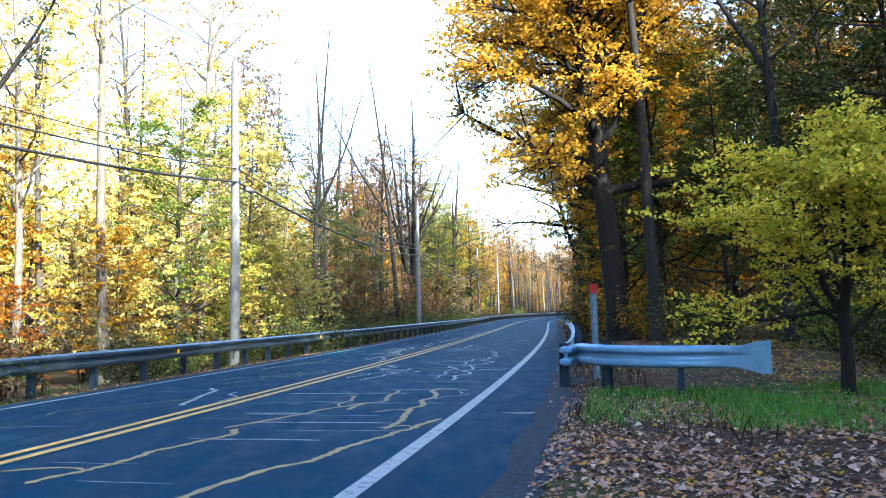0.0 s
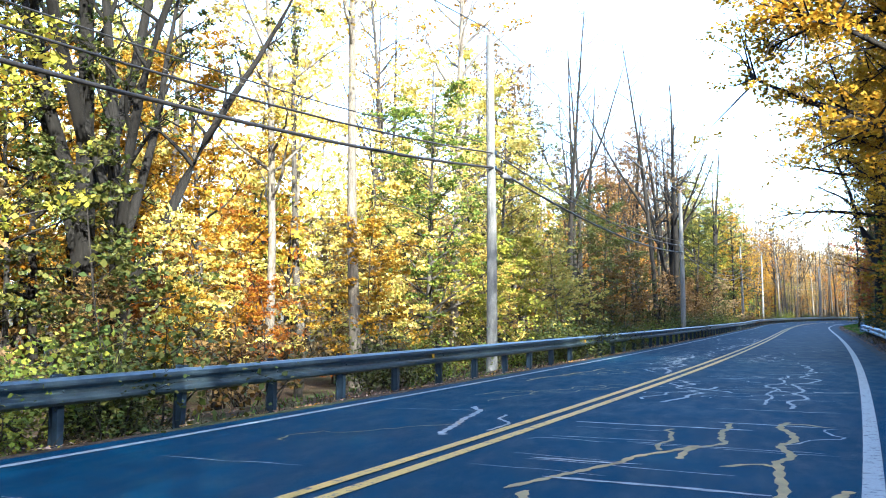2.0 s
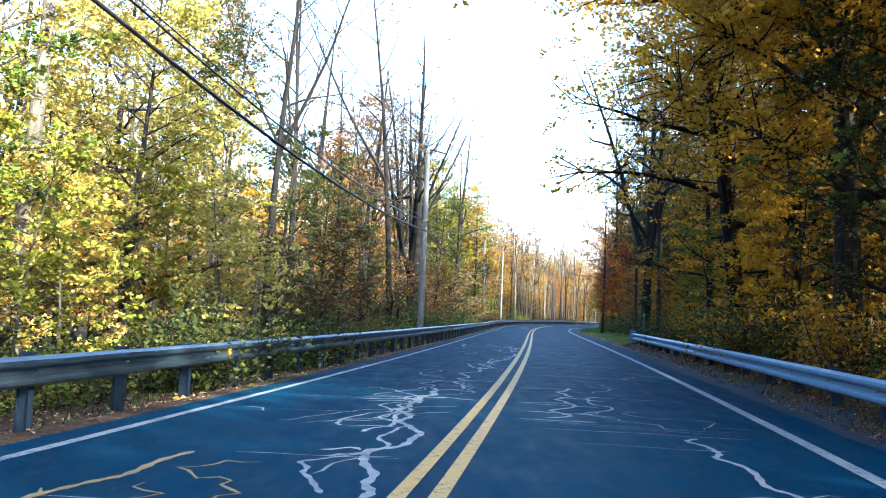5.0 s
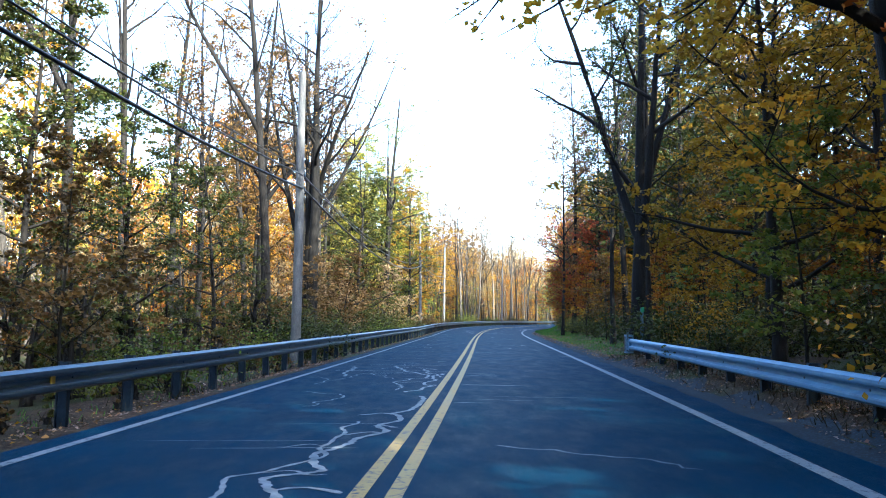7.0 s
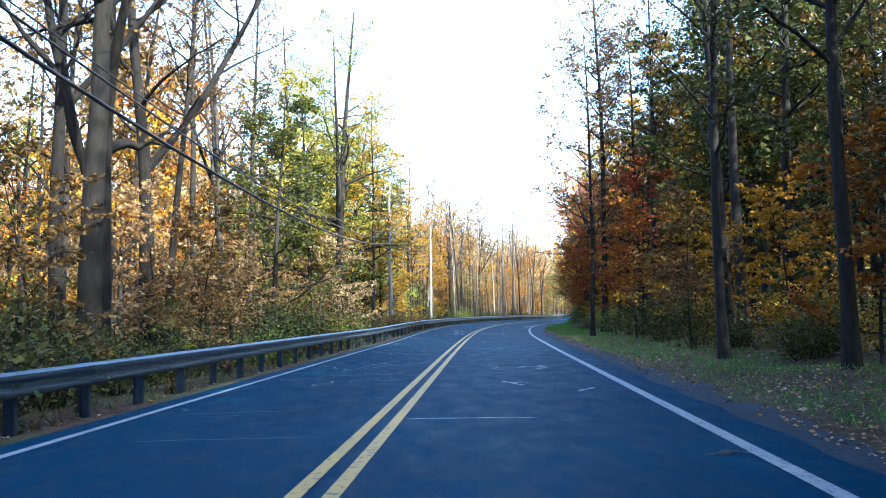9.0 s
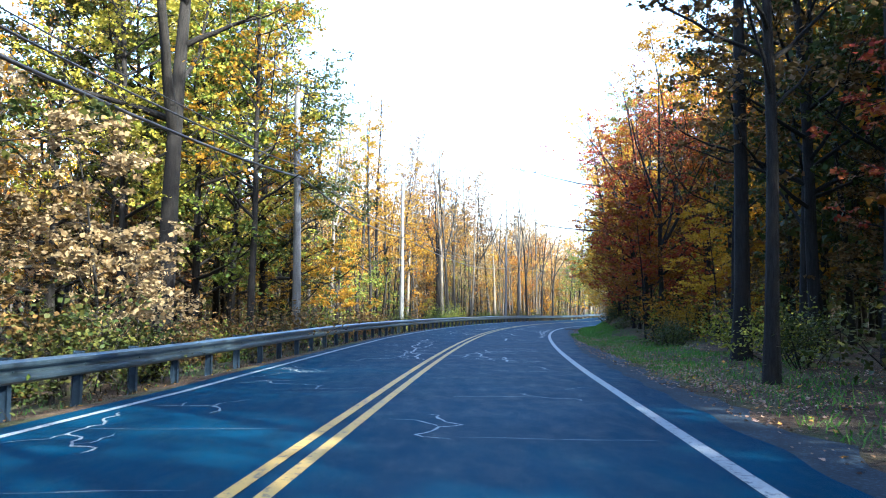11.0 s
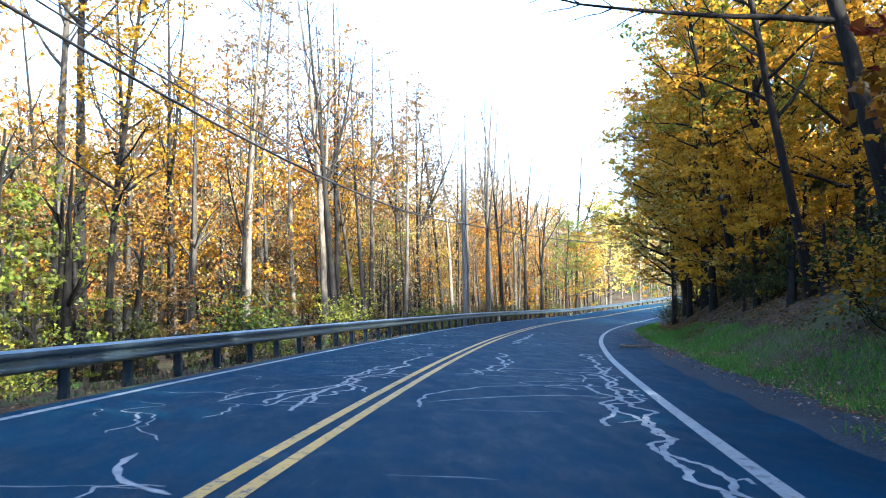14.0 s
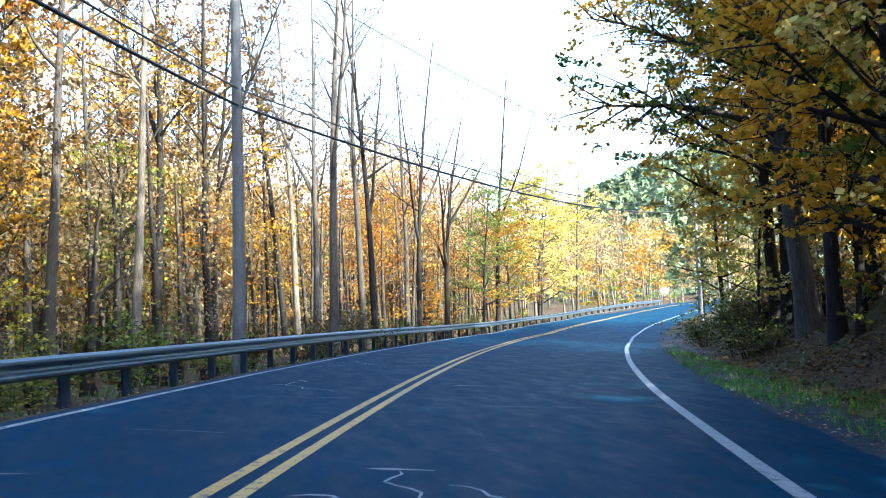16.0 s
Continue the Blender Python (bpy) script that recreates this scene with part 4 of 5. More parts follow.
def bush(seed, tall, wide, stems, per_stem, leaf):
    r = np.random.default_rng(seed)
    w, spots = Wood(), []
    for k in range(stems):
        a, o = r.uniform(0, 2 * np.pi), r.uniform(0, 0.3) * wide
        stem = curved(r, (o * np.cos(a), o * np.sin(a), -0.1), (np.cos(a) * r.uniform(0.1, 0.9), np.sin(a) * r.uniform(0.1, 0.9), 1.0), tall * r.uniform(0.6, 1.1), 6, 0.14, 0.0)
        w.tube(stem, np.linspace(0.018, 0.004, 7), 4)
        for _ in range(3):
            i = r.integers(2, 6)
            tw = curved(r, stem[i], r.normal(0, 1, 3) + [0, 0, 0.6], wide * 0.45, 3, 0.2, 0.0)
            w.tube(tw, np.linspace(0.008, 0.003, 4), 3)
            m = r.poisson(per_stem)
            spots.append(tw[r.integers(0, 4, m)] + r.normal(0, 0.14 * wide, (m, 3)) * [1, 1, 0.8])
    return w, leaves(r, np.concatenate(spots), leaf)


# shapes, each built once: seed and build of the kind
SHAPES = {}


def shape(key):
    if key not in SHAPES:
        kind, seed, deep = key
        SHAPES[key] = {
            "maple": lambda: grow(seed, 13.0, 0.17, 0.15, 30, 0.33, 0.36, 8, 48, 0.13, 0.20, deep=deep),
            "tallmaple": lambda: grow(seed, 21.0, 0.22, 0.2, 32, 0.26, 0.5, 7, 46, 0.17, 0.30, deep=deep),
            "overhang": lambda: grow(seed, 15.5, 0.40, 0.29, 62, 0.40, 0.50, 18, 84, 0.118, 0.25, 0.02, 1, 0.07, deep=deep),
            "bough": lambda: grow(seed, 15.0, 0.30, 0.27, 46, 0.42, 0.45, 13, 40, 0.125, 0.25, 0.02, 1, 0.05, deep=deep),
            "oldfork": lambda: grow(seed, 17.0, 0.44, 0.34, 24, 0.32, 0.45, 8, 17, 0.12, 0.25, 0.035, 3, deep=deep, fork_low=(3, 5)),
            "giant": lambda: grow(seed, 23.0, 0.36, 0.34, 22, 0.22, 0.6, 6, 26, 0.14, 0.28, 0.012, 1, deep=deep),
            "ivied": lambda: grow(seed, 17.0, 0.28, 0.16, 44, 0.15, 1.2, 7, 16, 0.12, 0.2, 0.03, 4, deep=deep, fork_low=(2, 5)),
            "thintop": lambda: grow(seed, 13.5, 0.16, 0.13, 46, 0.30, 0.62, 9, 50, 0.12, 0.22, 0.03, 4, deep=deep, thin=0.93),
            "broad": lambda: grow(seed, 15.0, 0.23, 0.2, 34, 0.36, 0.38, 9, 64, 0.12, 0.23, 0.025, 1, deep=deep),
            "tall": lambda: grow(seed, 21.0, 0.20, 0.48, 24, 0.19, 0.9, 6, 17, 0.13, 0.25, 0.014, deep=deep),
            "leggy": lambda: grow(seed, 17.0, 0.14, 0.28, 26, 0.24, 0.65, 6, 34, 0.13, 0.24, 0.022, deep=deep),
            "bare": lambda: grow(seed, 20.0, 0.20, 0.42, 24, 0.20, 1.1, 6, 1.2, 0.13, 0.3, 0.02, 1, deep=deep),
            "snag": lambda: grow(seed, 16.5, 0.25, 0.28, 18, 0.32, 1.5, 6, 0.7, 0.13, 0.2, 0.03, 2, deep=deep),
            "sapling": lambda: grow(seed, 5.2, 0.045, 0.12, 18, 0.42, 0.36, 6, 36, 0.108, 0.15, 0.04, deep=deep),
            "dogwood": lambda: grow(seed, 3.9, 0.12, 0.24, 36, 0.56, 0.35, 10, 66, 0.072, 0.15, 0.06, 2, deep=deep),
            "hemlock": lambda: conifer(seed, 13.0, 0.2, 3.0),
            "shrub": lambda: bush(seed, 1.7, 1.6, 12, 36, 0.10),
            "vine": lambda: bush(seed, 0.9, 1.5, 12, 38, 0.075),
        }[kind]()
    return SHAPES[key]


MESHES = {}
SEEDS = {"oldfork": 2, "bough": 1, "giant": 2, "ivied": 2, "thintop": 2, "maple": 4, "tallmaple": 2, "overhang": 2, "broad": 3, "tall": 5, "leggy": 4, "bare": 4, "snag": 2, "sapling": 4, "dogwood": 1, "hemlock": 2, "shrub": 3, "vine": 2}
COLOUR = {"tan": "pale tan", "pear": "yellow-green", "amber": "amber yellow", "yellow": "bright yellow", "gold": "golden yellow", "orange": "orange", "red": "deep red", "green": "green", "lime": "yellow-green", "russet": "russet brown", "olive": "dark green", "needle": "dark green"}
BARK_WORD = {"dark": "dark", "black": "black", "grey": "grey", "pale": "pale"}
BARKS = {"dark": BARK_DARK, "black": BARK_SHADED, "grey": BARK_GREY, "pale": BARK_PALE}


def tree(kind, x, y, colour, bark="grey", size=1.0, turn=None, seed=None, lean=(0, 0), fat=1.0, label="", deep=False):
    """One tree or shrub with its trunk and crown, standing on the ground."""
    turn = random.uniform(0, 360) if turn is None else turn
    seed = random.randrange(SEEDS[kind]) if seed is None else seed
    key = (kind, seed, colour, bark, deep)
    low = kind in ("shrub", "vine")
    name = "shrub" if low else "hemlock_tree" if kind == "hemlock" else "tree"
    if key not in MESHES:
        w, f = shape((kind, 31 * seed + 5, deep))
        MESHES[key] = (w.mesh("stem" if low else "trunk", BARKS[bark]), quick_mesh("foliage" if low else "crown", *f, LEAF[colour]) if f else None)
    trunk, crown = MESHES[key]
    if not label:
        leafy = {"tall": "tall slim tree with a %s trunk and thin %s leaves", "leggy": "slender woodland tree, %s trunk, loose %s leaves", "bare": "nearly bare tall tree, %s trunk, few %s leaves",
                 "snag": "old nearly leafless forked tree, %s bark, last %s leaves", "sapling": "young understorey tree, %s stem, %s leaves", "hemlock": "evergreen hemlock with %s bark and %s needles",
                 "shrub": "low roadside shrub, %s stems, %s leaves", "vine": "low tangle of %s stems with %s leaves", "oldfork": "massive old forked tree, %s trunk, sparse %s leaves", "giant": "tall thick tree with %s trunk and %s leaves",
                 "ivied": "forked tree with vines on the %s trunk, few %s leaves", "thintop": "many-stemmed autumn tree, %s stems, thinning %s crown"}.get(kind, "full autumn tree with %s trunk and %s leaves")
        label = leafy % (BARK_WORD[bark], COLOUR[colour])
    root = tagged(new(name), label, "shrub" if low else "tree", "roadside shrubs" if low else "woodland trees")
    root.matrix_basis = pose(x, y, float(ground_z(x, y)), lean[0], lean[1], 0) @ pose(0, 0, 0, 0, 0, turn) @ Matrix.Diagonal((size * fat, size * fat, size, 1))
    part("stem" if low else "trunk", trunk, root)
    if crown:
        part("foliage" if low else "crown", crown, root)
    return root


TAKEN = []


def clear_of(x, y, gap):
    return all((x - a) ** 2 + (y - b) ** 2 > gap * gap for a, b in TAKEN)


def stand(kind, x, y, *rest, **more):
    TAKEN.append((x, y))
    return tree(kind, x, y, *rest, **more)


# unseen young maples beside the clearing, added to shade the overhanging tree's trunk
for row in (("maple", 11.8, 17.0, "olive", "dark", 0.72), ("maple", 13.4, 14.8, "olive", "dark", 0.75), ("maple", 13.2, 19.4, "olive", "dark", 0.75)):
    stand(*row)
# bright maples behind the pole
for row in (("maple", -9.6, 31.0, "green", "grey", 0.75), ("maple", -11.0, 35.0, "yellow", "grey", 0.95), ("maple", -9.2, 39.5, "yellow", "grey", 0.8), ("sapling", -8.2, 33.6, "yellow", "grey", 0.9)):
    stand(*row)
# ivy-clad dark trees and their orange undergrowth beside the first stretch
for row in (("leggy", -16.0, 19.2, "olive", "dark", 0.62), ("sapling", -12.4, 17.6, "russet", "dark", 0.55), ("sapling", -11.2, 18.6, "gold", "dark", 0.5), ("sapling", -13.6, 18.4, "russet", "dark", 0.6),
            ("sapling", -14.8, 22.6, "orange", "dark", 0.8), ("sapling", -10.6, 21.5, "orange", "grey", 0.6), ("sapling", -12.8, 22.5, "gold", "grey", 0.9), ("maple", -17.5, 25.0, "gold", "dark", 0.8), ("maple", -19.5, 24.0, "gold", "dark", 1.0),
            ("sapling", -9.4, 24.6, "gold", "grey", 0.85), ("maple", -7.6, 53.0, "olive", "dark", 0.75), ("maple", -6.3, 57.0, "olive", "dark", 0.68), ("leggy", -9.4, 50.5, "olive", "dark", 0.8), ("maple", -4.9, 63.0, "olive", "dark", 0.6), ("leggy", -6.6, 68.0, "russet", "dark", 0.9), ("bare", -7.2, 71.0, "orange", "dark", 0.9)):
    stand(*row)
# trees that can be told apart, left of the road
for row in (("ivied", -15.3, 20.9, "olive", "black", 1.15, 60, 0), ("ivied", -13.95, 20.5, "olive", "black", 0.85, 10, 1), ("tall", -20.8, 32.1, "yellow", "grey"), ("leggy", -11.9, 23.8, "yellow", "pale"),
            ("tall", -9.7, 24.6, "yellow", "pale", 0.9), ("tall", -10.1, 35.5, "gold", "pale", 1.1), ("tall", -14.6, 41.0, "gold", "grey"), ("tall", -18.3, 48.8, "yellow", "grey"),
            ("leggy", -8.8, 46.5, "lime", "pale", 0.6), ("bare", -7.65, 50.5, "gold", "dark", 0.95), ("bare", -7.8, 56.0, "yellow", "dark", 0.95), 
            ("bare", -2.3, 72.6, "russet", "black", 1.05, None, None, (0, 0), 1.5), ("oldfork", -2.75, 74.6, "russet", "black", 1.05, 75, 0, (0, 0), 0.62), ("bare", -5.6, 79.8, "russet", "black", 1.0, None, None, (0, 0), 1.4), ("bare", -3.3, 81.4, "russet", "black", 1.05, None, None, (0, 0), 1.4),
            ("tall", -4.3, 92.3, "russet", "dark"), ("bare", -3.9, 96.0, "russet", "dark"), ("bare", -3.5, 94.2, "gold", "grey"), ("maple", -0.9, 92.0, "olive", "dark", 0.95),
            ("giant", 1.2, 107.4, "green", "dark", 0.95), ("leggy", 3.4, 110.1, "gold", "dark", 1.0), ("tallmaple", -0.6, 109.6, "lime", "dark", 0.85), ("tallmaple", -2.6, 117.6, "green", "dark", 0.95), ("tallmaple", 1.7, 115.6, "lime", "dark", 0.8), ("broad", 2.6, 119.0, "olive", "dark", 1.05), ("maple", -1.6, 116.0, "yellow", "dark", 1.2), ("maple", -4.0, 112.5, "olive", "dark", 1.2), ("maple", -3.4, 121.0, "olive", "dark", 1.2), ("maple", 0.8, 113.5, "green", "dark", 1.15), ("maple", 0.0, 122.0, "lime", "dark", 1.2), ("maple", 3.9, 118.2, "gold", "dark", 0.7), ("maple", 2.6, 126.0, "olive", "dark", 1.15),
            ("tall", 2.2, 132.8, "gold", "grey"), ("bare", 3.0, 139.8, "gold", "dark", 0.95), ("leggy", 4.4, 146.0, "lime", "grey"), ("tall", 5.0, 150.0, "gold", "grey", 0.8),
            ("tall", 5.6, 157.2, "gold", "grey"), ("tall", 7.1, 155.6, "gold", "dark"), ("bare", 10.3, 166.8, "orange", "dark", 0.6), ("tall", 10.1, 170.2, "russet", "pale"),
            ("bare", 13.9, 170.6, "yellow", "pale"), ("tall", 9.8, 177.0, "russet", "grey"), ("tall", 11.6, 181.6, "russet", "pale"), ("tall", 16.3, 189.0, "russet", "grey"), ("tall", 18.7, 189.3, "russet", "pale", 0.9),
            ("bare", 20.5, 197.8, "russet", "dark"), ("bare", 25.2, 192.8, "russet", "pale", 1.0), ("bare", 25.3, 205.0, "russet", "grey"), ("bare", 27.9, 201.6, "russet", "dark", 0.95),
            ("bare", 31.3, 209.2, "russet", "dark", 0.9), ("snag", 33.5, 211.9, "russet", "dark", 0.85), ("tall", 24.7, 211.8, "russet", "pale", 1.1), ("tall", 15.8, 208.0, "russet", "grey"),
            ("tall", 13.4, 198.6, "russet", "grey"), ("maple", 38.4, 221.7, "green", "grey", 0.85), ("maple", 42.5, 228.5, "gold", "grey", 0.8), ("maple", 48.0, 237.5, "yellow", "grey", 0.9),
            ("broad", 51.0, 247.0, "lime", "grey", 1.1), ("leggy", 57.0, 252.0, "yellow", "grey", 1.15), ("leggy", 17.8, 203.0, "orange", "dark", 0.7)):
    stand(*row)

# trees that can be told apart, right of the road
# among them tallmaples and maples out of view, added to block the sun
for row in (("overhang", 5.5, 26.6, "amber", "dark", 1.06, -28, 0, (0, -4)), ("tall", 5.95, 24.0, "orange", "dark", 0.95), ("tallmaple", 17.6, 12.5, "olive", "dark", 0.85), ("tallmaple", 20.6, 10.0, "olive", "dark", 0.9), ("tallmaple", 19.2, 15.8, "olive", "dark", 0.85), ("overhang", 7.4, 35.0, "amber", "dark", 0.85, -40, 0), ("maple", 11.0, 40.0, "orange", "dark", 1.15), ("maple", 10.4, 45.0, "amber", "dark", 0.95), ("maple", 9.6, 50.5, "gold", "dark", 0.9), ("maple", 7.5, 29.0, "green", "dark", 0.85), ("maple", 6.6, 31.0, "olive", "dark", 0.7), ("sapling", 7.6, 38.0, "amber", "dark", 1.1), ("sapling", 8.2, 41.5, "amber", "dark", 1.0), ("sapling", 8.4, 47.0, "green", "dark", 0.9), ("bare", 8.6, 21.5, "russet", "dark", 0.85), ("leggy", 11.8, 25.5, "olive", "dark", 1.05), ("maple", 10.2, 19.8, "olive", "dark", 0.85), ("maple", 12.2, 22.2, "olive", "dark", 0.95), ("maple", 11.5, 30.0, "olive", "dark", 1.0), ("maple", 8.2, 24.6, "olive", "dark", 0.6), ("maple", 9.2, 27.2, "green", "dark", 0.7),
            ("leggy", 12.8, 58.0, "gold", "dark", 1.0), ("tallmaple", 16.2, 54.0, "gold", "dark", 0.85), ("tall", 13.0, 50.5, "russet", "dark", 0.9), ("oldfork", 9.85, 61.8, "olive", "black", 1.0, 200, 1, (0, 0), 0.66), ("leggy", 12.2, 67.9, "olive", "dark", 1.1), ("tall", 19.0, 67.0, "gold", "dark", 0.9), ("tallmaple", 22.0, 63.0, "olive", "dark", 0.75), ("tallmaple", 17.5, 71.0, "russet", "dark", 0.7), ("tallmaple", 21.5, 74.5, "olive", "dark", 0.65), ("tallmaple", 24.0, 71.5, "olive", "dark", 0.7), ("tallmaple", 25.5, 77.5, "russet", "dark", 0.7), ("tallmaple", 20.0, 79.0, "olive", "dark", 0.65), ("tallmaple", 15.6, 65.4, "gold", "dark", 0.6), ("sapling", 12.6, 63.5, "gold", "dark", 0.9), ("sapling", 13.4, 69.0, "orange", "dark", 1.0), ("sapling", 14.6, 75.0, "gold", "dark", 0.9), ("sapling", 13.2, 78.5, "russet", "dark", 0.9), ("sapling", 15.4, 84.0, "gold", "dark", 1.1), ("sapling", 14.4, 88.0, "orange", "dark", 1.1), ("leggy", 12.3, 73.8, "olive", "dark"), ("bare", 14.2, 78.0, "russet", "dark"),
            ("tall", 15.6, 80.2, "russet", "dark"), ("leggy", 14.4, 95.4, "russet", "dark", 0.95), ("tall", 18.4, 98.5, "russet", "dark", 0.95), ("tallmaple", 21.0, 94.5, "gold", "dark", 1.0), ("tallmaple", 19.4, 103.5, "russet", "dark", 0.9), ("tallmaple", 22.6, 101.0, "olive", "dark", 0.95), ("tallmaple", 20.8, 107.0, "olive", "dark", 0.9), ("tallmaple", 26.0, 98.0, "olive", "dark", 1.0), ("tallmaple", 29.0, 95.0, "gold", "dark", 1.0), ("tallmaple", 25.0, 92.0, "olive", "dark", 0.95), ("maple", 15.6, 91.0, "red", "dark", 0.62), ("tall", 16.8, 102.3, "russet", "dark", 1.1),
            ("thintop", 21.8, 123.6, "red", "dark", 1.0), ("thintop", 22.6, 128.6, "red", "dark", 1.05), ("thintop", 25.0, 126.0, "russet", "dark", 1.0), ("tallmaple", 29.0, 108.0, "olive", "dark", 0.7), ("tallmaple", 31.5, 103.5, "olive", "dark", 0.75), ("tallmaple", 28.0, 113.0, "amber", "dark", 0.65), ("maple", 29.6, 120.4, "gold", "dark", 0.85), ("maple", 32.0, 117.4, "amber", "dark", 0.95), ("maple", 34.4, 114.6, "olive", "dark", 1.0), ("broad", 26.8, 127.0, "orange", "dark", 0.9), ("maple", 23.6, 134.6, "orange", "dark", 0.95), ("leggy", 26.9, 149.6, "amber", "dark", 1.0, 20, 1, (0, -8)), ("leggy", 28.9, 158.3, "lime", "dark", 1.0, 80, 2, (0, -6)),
             ("maple", 29.6, 162.0, "amber", "dark", 0.95), ("tallmaple", 31.6, 167.5, "amber", "dark", 0.9), ("tallmaple", 34.2, 164.0, "green", "dark", 1.0), ("tallmaple", 31.0, 160.0, "lime", "dark", 0.95), ("tallmaple", 37.4, 167.5, "amber", "dark", 0.95), ("tallmaple", 34.6, 171.5, "amber", "dark", 0.9), ("maple", 32.8, 173.0, "amber", "dark", 1.0), ("maple", 35.2, 171.0, "amber", "dark", 1.15), ("maple", 34.4, 177.0, "green", "dark", 1.1), ("maple", 37.8, 180.0, "amber", "dark", 1.2), ("maple", 38.6, 173.5, "lime", "dark", 1.25), ("tallmaple", 33.4, 169.0, "amber", "dark", 0.8), ("maple", 31.4, 171.0, "amber", "dark", 0.95), ("maple", 33.2, 166.0, "amber", "dark", 0.95), ("broad", 40.6, 186.5, "yellow", "dark", 1.0),
            ("tall", 51.0, 206.1, "gold", "grey"), ("hemlock", 53.9, 218.2, "needle", "dark", 0.42), ("maple", 34.8, 168.4, "amber", "dark", 0.95), ("maple", 31.0, 168.0, "yellow", "dark", 0.85), ("broad", 37.6, 184.0, "gold", "dark", 0.95), ("maple", 44.5, 199.0, "yellow", "dark", 0.8),
            ("bough", 35.6, 179.6, "amber", "grey", 1.0, -38, 0, (0, -4)), ("tallmaple", 37.0, 182.6, "amber", "dark", 0.85, 30, 0), ("tallmaple", 39.6, 186.2, "gold", "dark", 0.85, 90, 0), ("maple", 36.4, 177.6, "yellow", "dark", 0.8, 50, 0), ("bough", 8.0, 42.6, "amber", "black", 1.0, -32, 0, (0, -6)), ("sapling", -12.6, 18.0, "olive", "dark", 1.1, 30, 1)):
    stand(*row)
stand("shrub", 21.4, 119.4, "gold", "dark", 0.9, 20, 0)
stand("dogwood", 5.35, 11.5, "pear", "dark", 0.94, 40, 0, label="small spreading tree with a dark trunk and yellow-green leaves")


def limbed_tree():
    """The dark tree on the bank that sends long bare limbs out over the road."""
    rr = np.random.default_rng(77)
    x, y = 27.7, 147.0
    z = float(ground_z(x, y))
    root = tagged(new("tree"), "leaning dark tree with long bare limbs over the road", "tree", "woodland trees")
    root.matrix_basis = pose(x, y, z)
    w = Wood()
    trunk = curved(rr, (0, 0, -0.3), (-0.16, 0.0, 1.0), 15.0, 12, 0.018, 0.0)
    w.tube(trunk, 0.27 * (1 - 0.82 * np.linspace(0, 1, 13)), 9)
    part("trunk", w.mesh("trunk", BARK_DARK), root)
    spots = []
    for up, ahead, length, rise, girth in ((5, 0.06, 7.6, 0.015, 0.085), (6, 0.22, 6.0, 0.03, 0.055), (8, -0.12, 9.0, 0.02, 0.07)):
        w = Wood()
        limb = curved(rr, trunk[up], (-1.0, ahead, 0.06), length, 10, 0.05, rise)
        w.tube(limb, girth * (1 - 0.86 * np.linspace(0, 1, 11)), 6)
        for i in (4, 6, 7, 8, 9):
            for side in (-1, 1):
                tw = curved(rr, limb[i], (-0.8, side * rr.uniform(0.3, 0.9), rr.uniform(-0.3, 0.5)), rr.uniform(0.6, 1.9), 4, 0.14, 0.02)
                w.tube(tw, np.linspace(girth * 0.22, 0.004, 5), 4)
                if up == 8 and i > 6:
                    spots.append(tw[rr.integers(1, 5, 26)] + rr.normal(0, 0.16, (26, 3)) * [1, 1, 1.4])
        part("limb", w.mesh("limb", BARK_DARK), root, "long bare limb")
    part("crown", quick_mesh("crown", *leaves(rr, np.concatenate(spots), 0.11), LEAF["olive"]), root)


limbed_tree()


# glades that stay open
OPEN = [(-10.2, 14.6, 3.6), (-12.6, 17.6, 3.0), (-7.0, 11.0, 2.6)]


def wood_fill(r, count, low, high, y0, y1, kinds, gap):
    """Trees at chance between two offsets of the road."""
    names, odds = zip(*kinds.items())
    odds = np.array(odds, float) / sum(odds)
    made = tries = 0
    while made < count and tries < count * 30:
        tries += 1
        u, y = r.uniform(low, high), r.uniform(y0, y1)
        x, yy = (float(v) for v in at(u, y))
        if not clear_of(x, yy, gap) or (gap > 1.2 and any((x - a) ** 2 + (yy - b) ** 2 < c * c for a, b, c in OPEN)):
            continue
        kind, colour, bark = names[r.choice(len(names), p=odds)]
        stand(kind, x, yy, colour, bark, r.uniform(0.78, 1.15), r.uniform(0, 360), lean=(r.normal(0, 2), r.normal(0, 2)), deep=abs(u) > (17.5 if y < 60 else 14.0))
        made += 1


r = np.random.default_rng(99)
# left, by stretches: bright dense young wood; a dim one; tall open stands
wood_fill(r, 20, -24, -9.5, -4, 42, {("maple", "yellow", "grey"): 4, ("leggy", "yellow", "pale"): 3, ("tall", "yellow", "grey"): 1, ("maple", "lime", "grey"): 1, ("maple", "gold", "grey"): 3}, 2.6)
wood_fill(r, 14, -14, -7.0, 8, 44, {("sapling", "yellow", "grey"): 4, ("sapling", "gold", "grey"): 2, ("sapling", "tan", "grey"): 3, ("sapling", "lime", "grey"): 2}, 1.4)
wood_fill(r, 14, -22, -8.0, 40, 74, {("bare", "russet", "dark"): 3, ("leggy", "tan", "grey"): 3, ("tall", "russet", "grey"): 2, ("leggy", "gold", "grey"): 1, ("leggy", "olive", "dark"): 1}, 2.6)
wood_fill(r, 11, -11, -6.4, 44, 104, {("sapling", "tan", "dark"): 3, ("sapling", "russet", "dark"): 4}, 1.4)
wood_fill(r, 15, -24, -7.6, 74, 122, {("bare", "russet", "dark"): 3, ("tall", "russet", "dark"): 3, ("leggy", "russet", "dark"): 2, ("leggy", "gold", "dark"): 1, ("bare", "orange", "dark"): 1}, 2.4)
